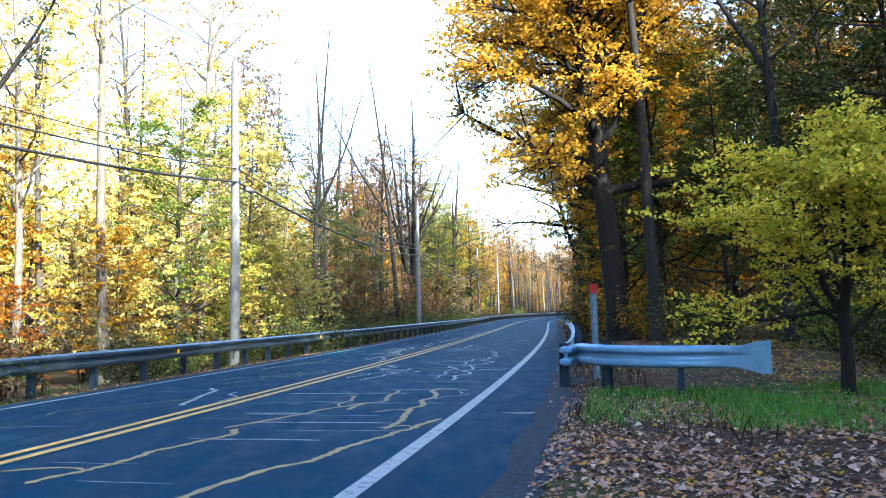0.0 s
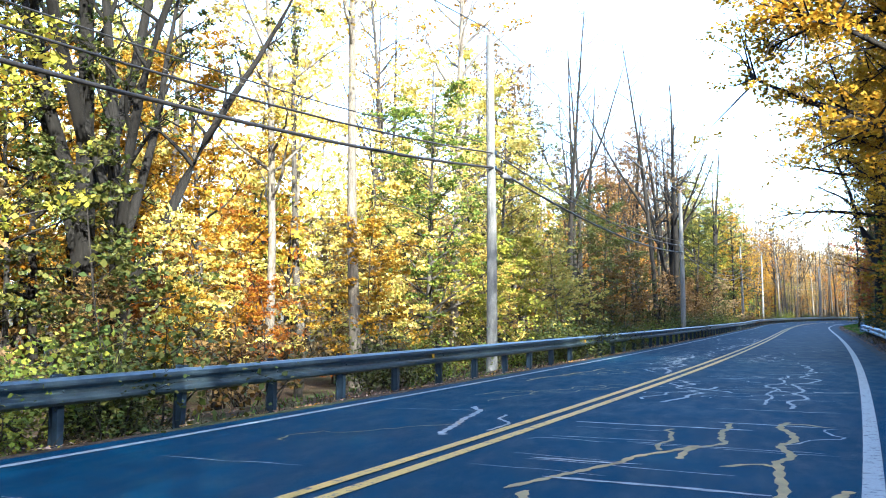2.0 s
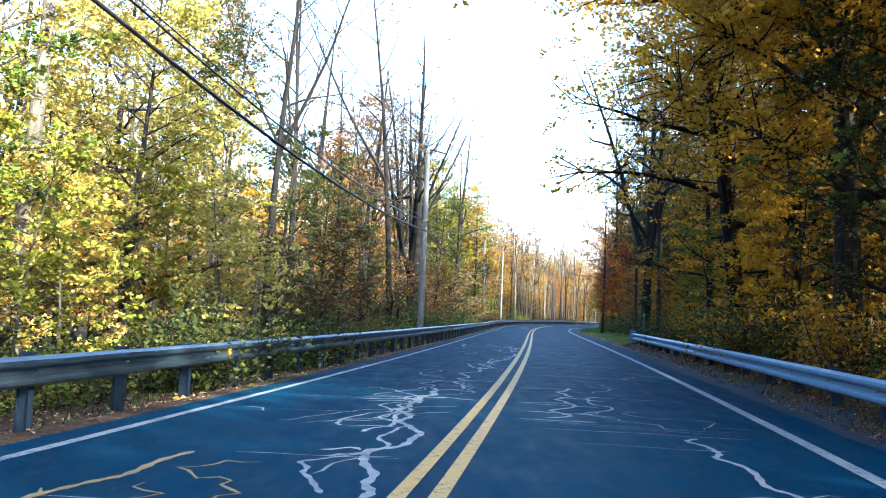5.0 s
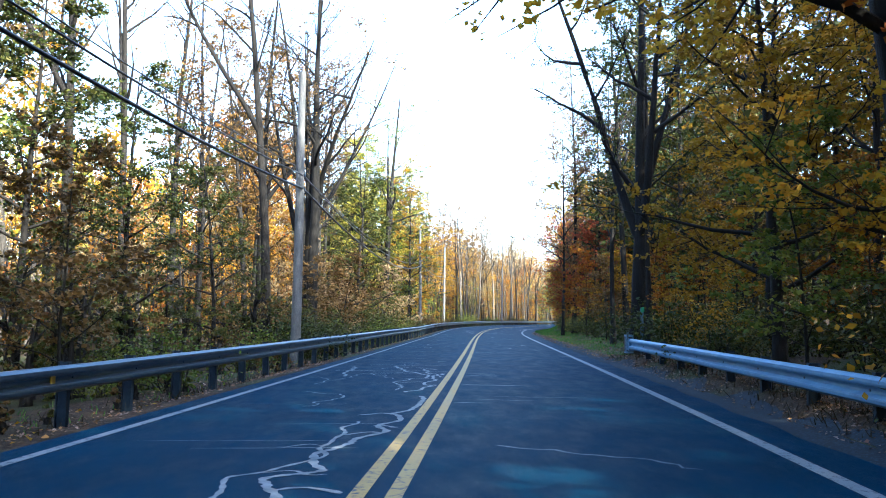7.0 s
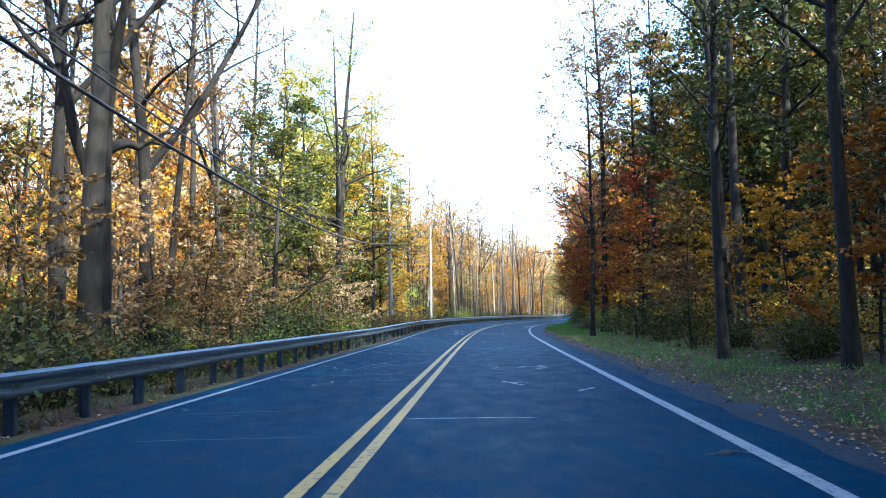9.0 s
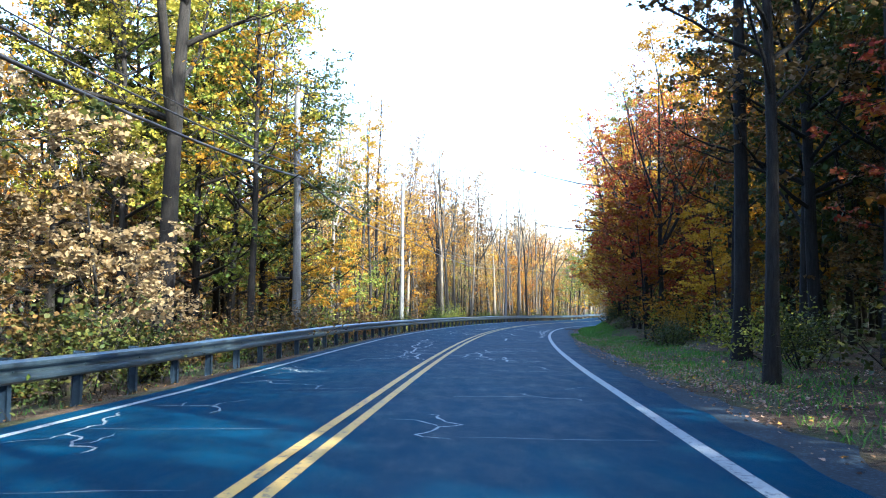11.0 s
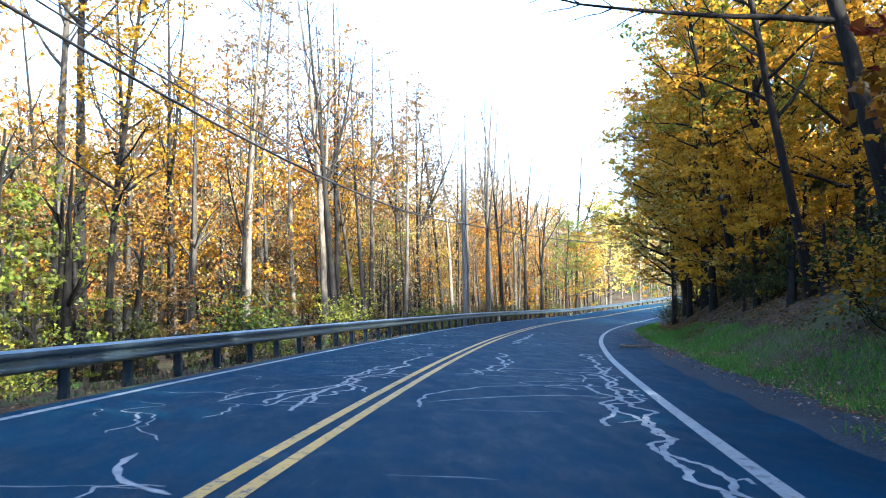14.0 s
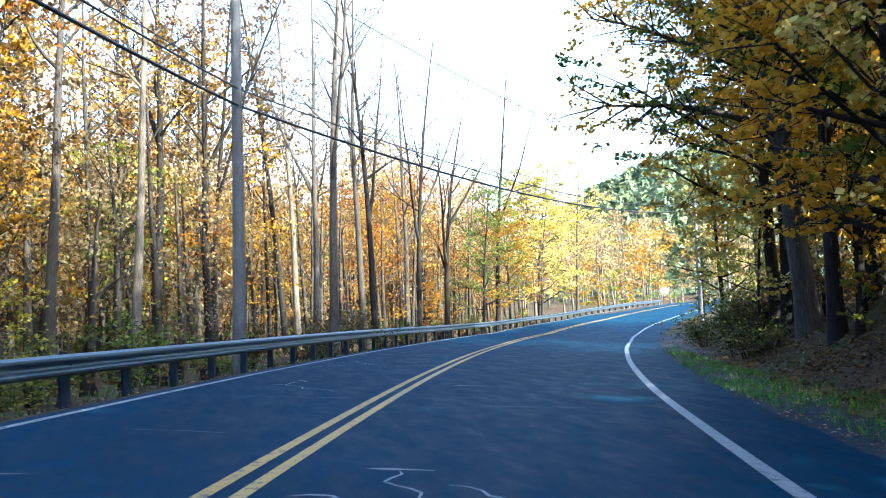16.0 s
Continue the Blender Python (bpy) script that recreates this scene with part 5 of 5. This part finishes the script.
wood_fill(r, 24, -26, -7.6, 122, 176, {("tall", "gold", "grey"): 3, ("tall", "russet", "dark"): 4, ("bare", "gold", "pale"): 2, ("bare", "gold", "dark"): 4, ("leggy", "gold", "dark"): 2}, 2.0)
wood_fill(r, 24, -26, -7.6, 176, 232, {("tall", "russet", "pale"): 1, ("tall", "gold", "grey"): 1, ("tall", "russet", "dark"): 4, ("bare", "russet", "dark"): 4, ("bare", "russet", "grey"): 3, ("leggy", "russet", "grey"): 2, ("leggy", "gold", "dark"): 1}, 2.0)
wood_fill(r, 9, -16, -8.0, 104, 226, {("sapling", "gold", "grey"): 3, ("sapling", "lime", "grey"): 2, ("sapling", "russet", "grey"): 3}, 1.6)
# right
wood_fill(r, 9, 10, 22, 24, 64, {("leggy", "gold", "dark"): 4, ("maple", "olive", "dark"): 2, ("maple", "gold", "dark"): 2, ("bare", "russet", "dark"): 2, ("hemlock", "needle", "dark"): 1}, 2.6)
wood_fill(r, 9, 8.4, 13, 34, 62, {("sapling", "olive", "dark"): 2, ("sapling", "orange", "dark"): 2, ("sapling", "gold", "dark"): 2}, 1.4)
wood_fill(r, 10, 9.5, 22, 64, 124, {("leggy", "russet", "dark"): 3, ("bare", "russet", "dark"): 2, ("leggy", "gold", "dark"): 2, ("leggy", "olive", "dark"): 2}, 2.6)
wood_fill(r, 8, 8.8, 15, 64, 126, {("sapling", "gold", "dark"): 2, ("sapling", "russet", "dark"): 2, ("sapling", "olive", "dark"): 4}, 1.4)
wood_fill(r, 9, 10.5, 22, 134, 164, {("leggy", "amber", "dark"): 3, ("maple", "amber", "dark"): 3, ("leggy", "yellow", "dark"): 1, ("maple", "green", "dark"): 1}, 2.8)
wood_fill(r, 8, 9.5, 15, 132, 200, {("sapling", "amber", "dark"): 3, ("sapling", "lime", "dark"): 2}, 1.5)
wood_fill(r, 3, 12, 17, 84, 95, {("tallmaple", "olive", "dark"): 3, ("tallmaple", "russet", "dark"): 1}, 2.0)
wood_fill(r, 6, 11.5, 17, 130, 166, {("tallmaple", "amber", "dark"): 1, ("tallmaple", "gold", "dark"): 1}, 2.4)
wood_fill(r, 7, 9.5, 13.5, 117, 150, {("sapling", "red", "dark"): 2, ("sapling", "orange", "dark"): 2, ("sapling", "amber", "dark"): 3}, 1.3)
wood_fill(r, 7, 11.0, 17, 170, 204, {("maple", "amber", "dark"): 2, ("maple", "yellow", "dark"): 1, ("leggy", "amber", "dark"): 1}, 2.2)
wood_fill(r, 1, 9.4, 15, 150, 204, {("sapling", "amber", "dark"): 3, ("sapling", "olive", "dark"): 1, ("sapling", "yellow", "dark"): 2}, 1.2)
for x, y, c, s in ((27.6, 155.0, "amber", 1.2), (28.9, 158.2, "gold", 1.3), (30.2, 161.6, "amber", 1.2), (31.6, 165.0, "yellow", 1.3), (33.2, 168.6, "amber", 1.3), (34.6, 172.4, "amber", 1.2), (38.2, 179.0, "yellow", 1.4), (39.5, 182.5, "amber", 1.5), (37.0, 184.0, "yellow", 1.3), (20.6, 122.5, "orange", 1.35), (21.9, 125.4, "red", 1.5), (23.0, 134.0, "red", 1.4), (24.6, 137.5, "orange", 1.5)):
    stand("sapling", x, y, c, "dark", s)
# shrubs and vines along the rails and behind the clearing
wood_fill(r, 12, 9.5, 16, 15, 26, {("shrub", "olive", "dark"): 3, ("shrub", "green", "dark"): 1}, 0.9)
wood_fill(r, 28, -6.8, -4.75, 5, 46, {("vine", "olive", "dark"): 3, ("vine", "green", "grey"): 2, ("shrub", "olive", "dark"): 1}, 0.6)
wood_fill(r, 34, -7.4, -5.4, 4, 100, {("shrub", "olive", "dark"): 4, ("vine", "green", "grey"): 2, ("shrub", "russet", "dark"): 1}, 0.9)
wood_fill(r, 26, -7.6, -5.6, 100, 215, {("shrub", "olive", "dark"): 2, ("shrub", "green", "grey"): 1, ("vine", "green", "grey"): 2, ("shrub", "russet", "grey"): 2}, 1.0)
wood_fill(r, 26, 5.6, 8.6, 20, 60, {("shrub", "olive", "dark"): 3, ("vine", "olive", "dark"): 3, ("shrub", "gold", "dark"): 1}, 0.9)
wood_fill(r, 34, 7.6, 13, 124, 200, {("shrub", "olive", "dark"): 2, ("shrub", "gold", "dark"): 1, ("vine", "olive", "dark"): 2}, 1.0)
wood_fill(r, 24, 7.6, 11.0, 62, 126, {("shrub", "olive", "dark"): 2, ("shrub", "gold", "dark"): 2, ("shrub", "lime", "dark"): 1, ("vine", "olive", "dark"): 1}, 1.0)


# ---- far woods and hill, fallen leaves and grass ----
def far_woods(name, words, places, colour_keys, tall, leaf, per, low=0.12, bark=None):
    """Many distant trees in one object for each leaf colour."""
    rr = np.random.default_rng(len(places))
    groups = {c: [] for c in colour_keys}
    w = Wood()
    for k, (x, y, z) in enumerate(places):
        h = tall * rr.uniform(0.7, 1.15)
        p = curved(rr, (x, y, z - 0.3), (rr.normal(0, 0.04), rr.normal(0, 0.04), 1), h, 5, 0.02)
        w.tube(p, np.linspace(0.17, 0.03, 6), 4)
        for _ in range(5):
            a = rr.uniform(0, 6.28)
            q = curved(rr, p[rr.integers(2, 5)], (np.cos(a), np.sin(a), 1.1), h * 0.25, 3, 0.12)
            w.tube(q, np.linspace(0.05, 0.012, 4), 3)
        m = max(4, int(h / tall * per / 26))
        f = rr.beta(1.7, 1.3, m)
        o = np.clip(rr.normal(0, 1, (m, 2)), -1.5, 1.5) * (h * 0.17 * np.sin(np.pi * np.clip(f * 0.9 + 0.06, 0, 1)) ** 0.5)[:, None]
        hub = np.stack([x + o[:, 0], y + o[:, 1], z + h * (low + (1.02 - low) * f)], -1)
        spot = (hub[:, None] + rr.normal(0, 1, (m, 26, 3)) * [0.46, 0.46, 0.24] * (tall / 14)).reshape(-1, 3)
        groups[colour_keys[rr.integers(len(colour_keys))]].append(spot)
    tagged(new(name + "_trunks", w.mesh(name, bark or BARK_PALE)), "grey trunks and limbs of the " + words, "woods", kind="stuff")
    for c, sets in groups.items():
        if sets:
            tagged(new(name, quick_mesh(name, *leaf_specks(rr, np.concatenate(sets), leaf), LEAF[c])), COLOUR[c] + " foliage of the " + words, "woods", kind="stuff")


def scatter(r, n, low, high, y0, y1):
    x, y = at(r.uniform(low, high, n), r.uniform(y0, y1, n))
    return np.stack([x, y, ground_z(x, y)], -1)


r = np.random.default_rng(5)
far_woods("bright_woods", "yellow woods deep to the side of the road", scatter(r, 120, -75, -22, -10, 105), ["yellow", "gold", "lime", "gold", "green"], 17.0, 0.34, 950, 0.1)
far_woods("bright_growth", "yellow middle storey behind the first trees", scatter(r, 70, -36, -15, -8, 58), ["yellow", "gold", "lime", "orange", "gold"], 8.0, 0.21, 700, 0.05, bark=BARK_DARK)
far_woods("golden_woods", "golden woods deep to the side of the road", scatter(r, 95, -75, -20, 105, 186), ["gold", "tan", "amber", "russet", "orange", "tan"], 18.5, 0.34, 1150, 0.12, bark=BARK_GREY)
far_woods("tan_woods", "tan and russet woods deep to the side of the road", scatter(r, 115, -75, -18, 184, 246), ["tan", "orange", "russet", "tan", "gold", "tan"], 18.5, 0.30, 1000, 0.12, bark=BARK_GREY)
far_woods("golden_growth", "middle storey behind the first trunks", scatter(r, 62, -24, -12, 118, 238), ["gold", "tan", "russet", "russet", "orange", "green"], 10.0, 0.16, 900, 0.2, bark=BARK_GREY)
far_woods("brown_growth", "brown middle storey of the open woods", scatter(r, 250, -44, -11, 158, 246), ["tan", "orange", "russet", "gold", "tan"], 10.5, 0.135, 800, 0.06, bark=BARK_GREY)
far_woods("russet_growth", "russet middle storey of the shaded woods", scatter(r, 165, -40, -12.5, 46, 160), ["tan", "gold", "russet", "orange", "tan"], 7.5, 0.13, 760, 0.05, bark=BARK_DARK)
far_woods("brown_woods", "brown and orange woods behind the open stand", np.concatenate([scatter(np.random.default_rng(8), 130, -58, -15, 172, 258), scatter(np.random.default_rng(9), 60, -40, -13, 198, 252)]), ["russet", "orange", "tan", "tan", "gold"], 15.5, 0.17, 1150, 0.15, bark=BARK_GREY)
far_woods("understorey", "young growth deep in the woods", scatter(r, 220, -60, -14, -20, 238), ["russet", "olive", "lime", "olive", "green"], 4.5, 0.22, 320, 0.05, bark=BARK_DARK)
far_woods("roadside_growth", "low brambles behind the guardrail", scatter(r, 190, -13, -6.2, 2, 232), ["olive", "olive", "green", "russet", "olive"], 1.5, 0.075, 420, 0.0, bark=BARK_DARK)
far_woods("rail_growth", "low weeds under the guardrail", scatter(np.random.default_rng(10), 290, -6.6, -4.65, 40, 232), ["olive", "russet", "olive", "russet"], 0.5, 0.05, 230, 0.0, bark=BARK_DARK)
far_woods("bramble_growth", "dark bramble thicket behind the guardrail", scatter(np.random.default_rng(11), 75, -11.0, -6.6, 48, 100), ["olive", "olive", "russet"], 2.7, 0.085, 520, 0.0, bark=BARK_DARK)
far_woods("green_growth", "green thicket among the open trunks", scatter(np.random.default_rng(12), 48, -16, -8.5, 118, 152), ["olive", "green", "russet"], 5.5, 0.10, 620, 0.02, bark=BARK_DARK)
far_woods("slope_growth", "dark growth on the shaded slope", scatter(np.random.default_rng(13), 120, 8.3, 14, 133, 164), ["olive", "olive", "russet"], 1.8, 0.08, 380, 0.0, bark=BARK_DARK)
far_woods("amber_growth", "golden low growth on the bank", scatter(np.random.default_rng(14), 44, 9.0, 13.5, 160, 186), ["amber", "yellow", "gold"], 4.2, 0.10, 520, 0.08, bark=BARK_DARK)
# two unseen woods, added behind the start to shade the left roadside
far_woods("woods_behind", "unseen dense woods added beside the road for shade", scatter(r, 60, -24, -8.5, -45, 7), ["olive", "russet", "gold"], 19.0, 0.36, 1100, 0.1)
far_woods("clearing_woods", "unseen dense woods added behind the clearing for shade", scatter(r, 110, 20, 42, -50, 3), ["olive", "gold", "olive"], 20.0, 0.36, 1100)
far_woods("bank_growth", "low growth on the bank", scatter(r, 300, 8.4, 22, 118, 202), ["olive", "russet", "olive", "green"], 1.3, 0.07, 360, 0.0, bark=BARK_DARK)
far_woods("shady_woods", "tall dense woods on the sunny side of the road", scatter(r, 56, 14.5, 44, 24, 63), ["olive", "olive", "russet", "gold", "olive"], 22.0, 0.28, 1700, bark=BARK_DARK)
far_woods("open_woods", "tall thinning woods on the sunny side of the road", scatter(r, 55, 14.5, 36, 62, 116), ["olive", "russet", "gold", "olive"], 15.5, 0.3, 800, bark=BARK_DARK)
# unseen rows of trees that keep the sun off the first stretch
side = np.stack(np.meshgrid(np.linspace(12, 22, 4), np.linspace(-15, 5, 7)), -1).reshape(-1, 2) + r.uniform(-1.1, 1.1, (28, 2))
far_woods("clearing_side", "unseen dense trees added beside the clearing for shade", np.concatenate([side, ground_z(side[:, 0], side[:, 1])[:, None]], 1), ["olive", "gold", "olive"], 18.5, 0.36, 1700, 0.05, bark=BARK_DARK)
# added as sun blockers for the road before and beyond the bend
far_woods("bend_woods", "dense woods added on the sunny side to shade the road", np.concatenate([scatter(r, 26, 14, 20.5, 98, 121), scatter(r, 30, 17, 36, 190, 214)]), ["olive", "gold", "olive"], 14.0, 0.30, 1300, bark=BARK_DARK)
far_woods("bank_woods", "dense woods on the bank of the bend", np.concatenate([scatter(r, 45, 17, 46, 116, 152), scatter(r, 18, 14, 28, 128, 158), scatter(r, 22, 30, 50, 152, 205)[:9]]), ["olive", "amber", "lime", "gold"], 12.0, 0.30, 1100, bark=BARK_DARK)
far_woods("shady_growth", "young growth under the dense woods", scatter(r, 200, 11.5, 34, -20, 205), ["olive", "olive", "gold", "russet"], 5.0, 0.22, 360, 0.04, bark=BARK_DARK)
ahead = np.stack([r.uniform(-75, 120, 330), r.uniform(238, 345, 330)], -1)
gap = np.abs(locate(ahead[:, 0], ahead[:, 1])[0])
ahead = ahead[(gap > 11) & (ahead[:, 0] < cx(ahead[:, 1]) + 4)]
far_woods("woods_ahead", "woods beyond the bend", np.concatenate([ahead, ground_z(ahead[:, 0], ahead[:, 1])[:, None]], 1), ["tan", "gold", "tan", "tan", "yellow"], 16.0, 0.36, 620)
low = np.stack([r.uniform(-60, 110, 200), r.uniform(236, 330, 200)], -1)
gap = np.abs(locate(low[:, 0], low[:, 1])[0])
low = low[(gap > 8) & (low[:, 0] < cx(low[:, 1]) + 4)]
far_woods("growth_ahead", "young growth beyond the bend", np.concatenate([low, ground_z(low[:, 0], low[:, 1])[:, None]], 1), ["tan", "gold", "tan", "green"], 4.5, 0.2, 330, 0.05)


def far_hill():
    """A wooded hill behind the bend, with its conifers."""
    rr = np.random.default_rng(3)
    ax = np.linspace(-1, 1, 41)
    uu, vv = np.meshgrid(ax, ax, indexing="ij")
    rad = np.sqrt(uu ** 2 + vv ** 2)
    zz = 62 * np.clip(1 - rad ** 1.6, -0.1, 1) + 2.5 * np.sin(uu * 9) * np.cos(vv * 7) - 2
    xs, ys = 204 + uu * 120, 462 + vv * 120
    tagged(new("far_hill", grid_mesh("far_hill", xs, ys, zz, plain_material("far_hill_wood", (0.03, 0.05, 0.03), (0.07, 0.09, 0.045), 0.95, 0.0, 0.2))), "distant rounded hill covered in evergreen woods", "hill", kind="structure")
    n = 1500
    a, b = rr.uniform(-0.85, 0.85, n), rr.uniform(-0.95, 0.5, n)
    z = 62 * np.clip(1 - np.hypot(a, b) ** 1.6, -0.1, 1) - 2
    spots = []
    for x, y, h in zip(204 + a * 120, 462 + b * 120, z):
        f = rr.uniform(0, 1, 22)
        o = rr.normal(0, 1, (22, 2)) * (2.2 * (1.05 - f))[:, None]
        spots.append(np.stack([x + o[:, 0], y + o[:, 1], h + f * 9], -1))
    tagged(new("hill_trees", quick_mesh("hill_trees", *leaf_specks(rr, np.concatenate(spots), 2.2), leaf_material("far_evergreens", (0.05, 0.09, 0.06), (0.08, 0.13, 0.08), (0.14, 0.17, 0.08), through_light=0.1))),
           "dark green trees covering the distant hill", "woods", kind="stuff")


far_hill()


def fallen_leaves(words, mat, seed, large, stretches):
    rr = np.random.default_rng(seed)
    sets = []
    for n, low, high, y0, y1 in stretches:
        p = scatter(rr, n, low, high, y0, y1)
        thin = 0.5 + 0.5 * np.sin(p[:, 0] * 1.9 + 2 * np.sin(p[:, 1] * 0.8))
        sets.append(p[rr.uniform(0, 1, n) < 0.35 + 0.65 * thin])
    p = np.concatenate(sets) + [0, 0, 0.018]
    n = len(p)
    a = rr.uniform(0, 6.28, n)
    s = (large * rr.uniform(0.013, 0.032, n) * np.where(rr.uniform(0, 1, n) < 0.12, 1.5, 1.0))[:, None]
    t = np.stack([np.cos(a), np.sin(a), rr.normal(0, 0.25, n)], -1) * s
    b = np.stack([-np.sin(a), np.cos(a), rr.normal(0, 0.35, n)], -1) * s * 0.75
    up = np.array([0, 0, 1.0]) * s * 0.3
    v = np.stack([p - t, p + b + up, p + t * 1.1, p - b + up], 1).reshape(-1, 3)
    tagged(new("fallen_leaves", quick_mesh("fallen_leaves", v, np.arange(4 * n).reshape(n, 4), mat)), words, "leaf litter", kind="stuff")


def grass(name, words, mat, stretches, seed, tall):
    rr = np.random.default_rng(seed)
    p = np.concatenate([scatter(rr, n, a, b, y0, y1) for n, a, b, y0, y1 in stretches])
    keep = rr.uniform(0, 1, len(p)) < 0.25 + 0.75 * (0.5 + 0.5 * np.sin(p[:, 0] * 2.3 + 1.5 * np.sin(p[:, 1] * 1.1)))
    p = p[keep]
    n = len(p)
    a = rr.uniform(0, 6.28, n)
    h = tall * rr.uniform(0.4, 1.2, n)[:, None]
    side_ = np.stack([np.cos(a), np.sin(a), 0 * a], -1) * 0.008
    bend_ = np.stack([rr.normal(0, 0.45, n), rr.normal(0, 0.45, n), np.ones(n)], -1)
    v = np.stack([p - side_, p + side_, p + side_ * 0.4 + bend_ * h, p - side_ * 0.4 + bend_ * h], 1).reshape(-1, 3)
    tagged(new(name, quick_mesh(name, v, np.arange(4 * n).reshape(n, 4), mat)), words, "grass", kind="stuff")


fallen_leaves("brown and yellow fallen leaves lying on the verge", LEAF["litter"], 12, 1.0, ((36000, 4.7, 10.5, 2.0, 12.5), (30000, 7.6, 17.0, 8.5, 22), (8000, 5.0, 6.2, 92, 135), (4500, 4.4, 10.0, 11, 26), (14000, 4.4, 7.0, 22, 60), (9000, 4.3, 9.0, 58, 90), (11000, 4.5, 8.6, 90, 128), (5000, 5.2, 6.6, 125, 178), (9000, 6.0, 11.0, 175, 206), (5200, -5.6, -3.8, 7, 60), (2400, -6.0, -3.9, 60, 190)))
fallen_leaves("golden fallen leaves under the trees of the clearing", LEAF["amber"], 13, 1.25, ((9000, 8.0, 18.0, 10, 24), (500, 4.8, 10.5, 2.5, 12.5), (500, 4.6, 8.0, 60, 126), (500, -5.8, -3.9, 8, 120)))
fallen_leaves("brown fallen leaves covering the wooded bank", LEAF["russet"], 14, 1.5, ((16000, 7.6, 13.0, 136, 160), (30000, 6.6, 12.0, 158, 190)))
grass("verge_grass", "short green grass on the verge", LEAF["grass"], ((9000, 6.4, 10.5, 9.2, 14), (4000, 5.0, 7.5, 9.8, 13.5), (9000, 4.9, 8.0, 62, 100), (16000, 5.0, 8.0, 100, 138), (22000, 5.6, 7.6, 132, 165), (10000, 5.6, 7.0, 160, 195), (6000, -6.5, -4.6, 6, 200)), 8, 0.10)
grass("dry_grass", "dry straw-coloured grass under the guardrails", LEAF["straw"], ((700, 4.8, 6.8, 8.5, 13.5), (5000, 4.5, 6.0, 14, 60), (3000, -5.4, -4.1, 6, 110), (3000, -5.4, -4.1, 110, 200)), 9, 0.13)
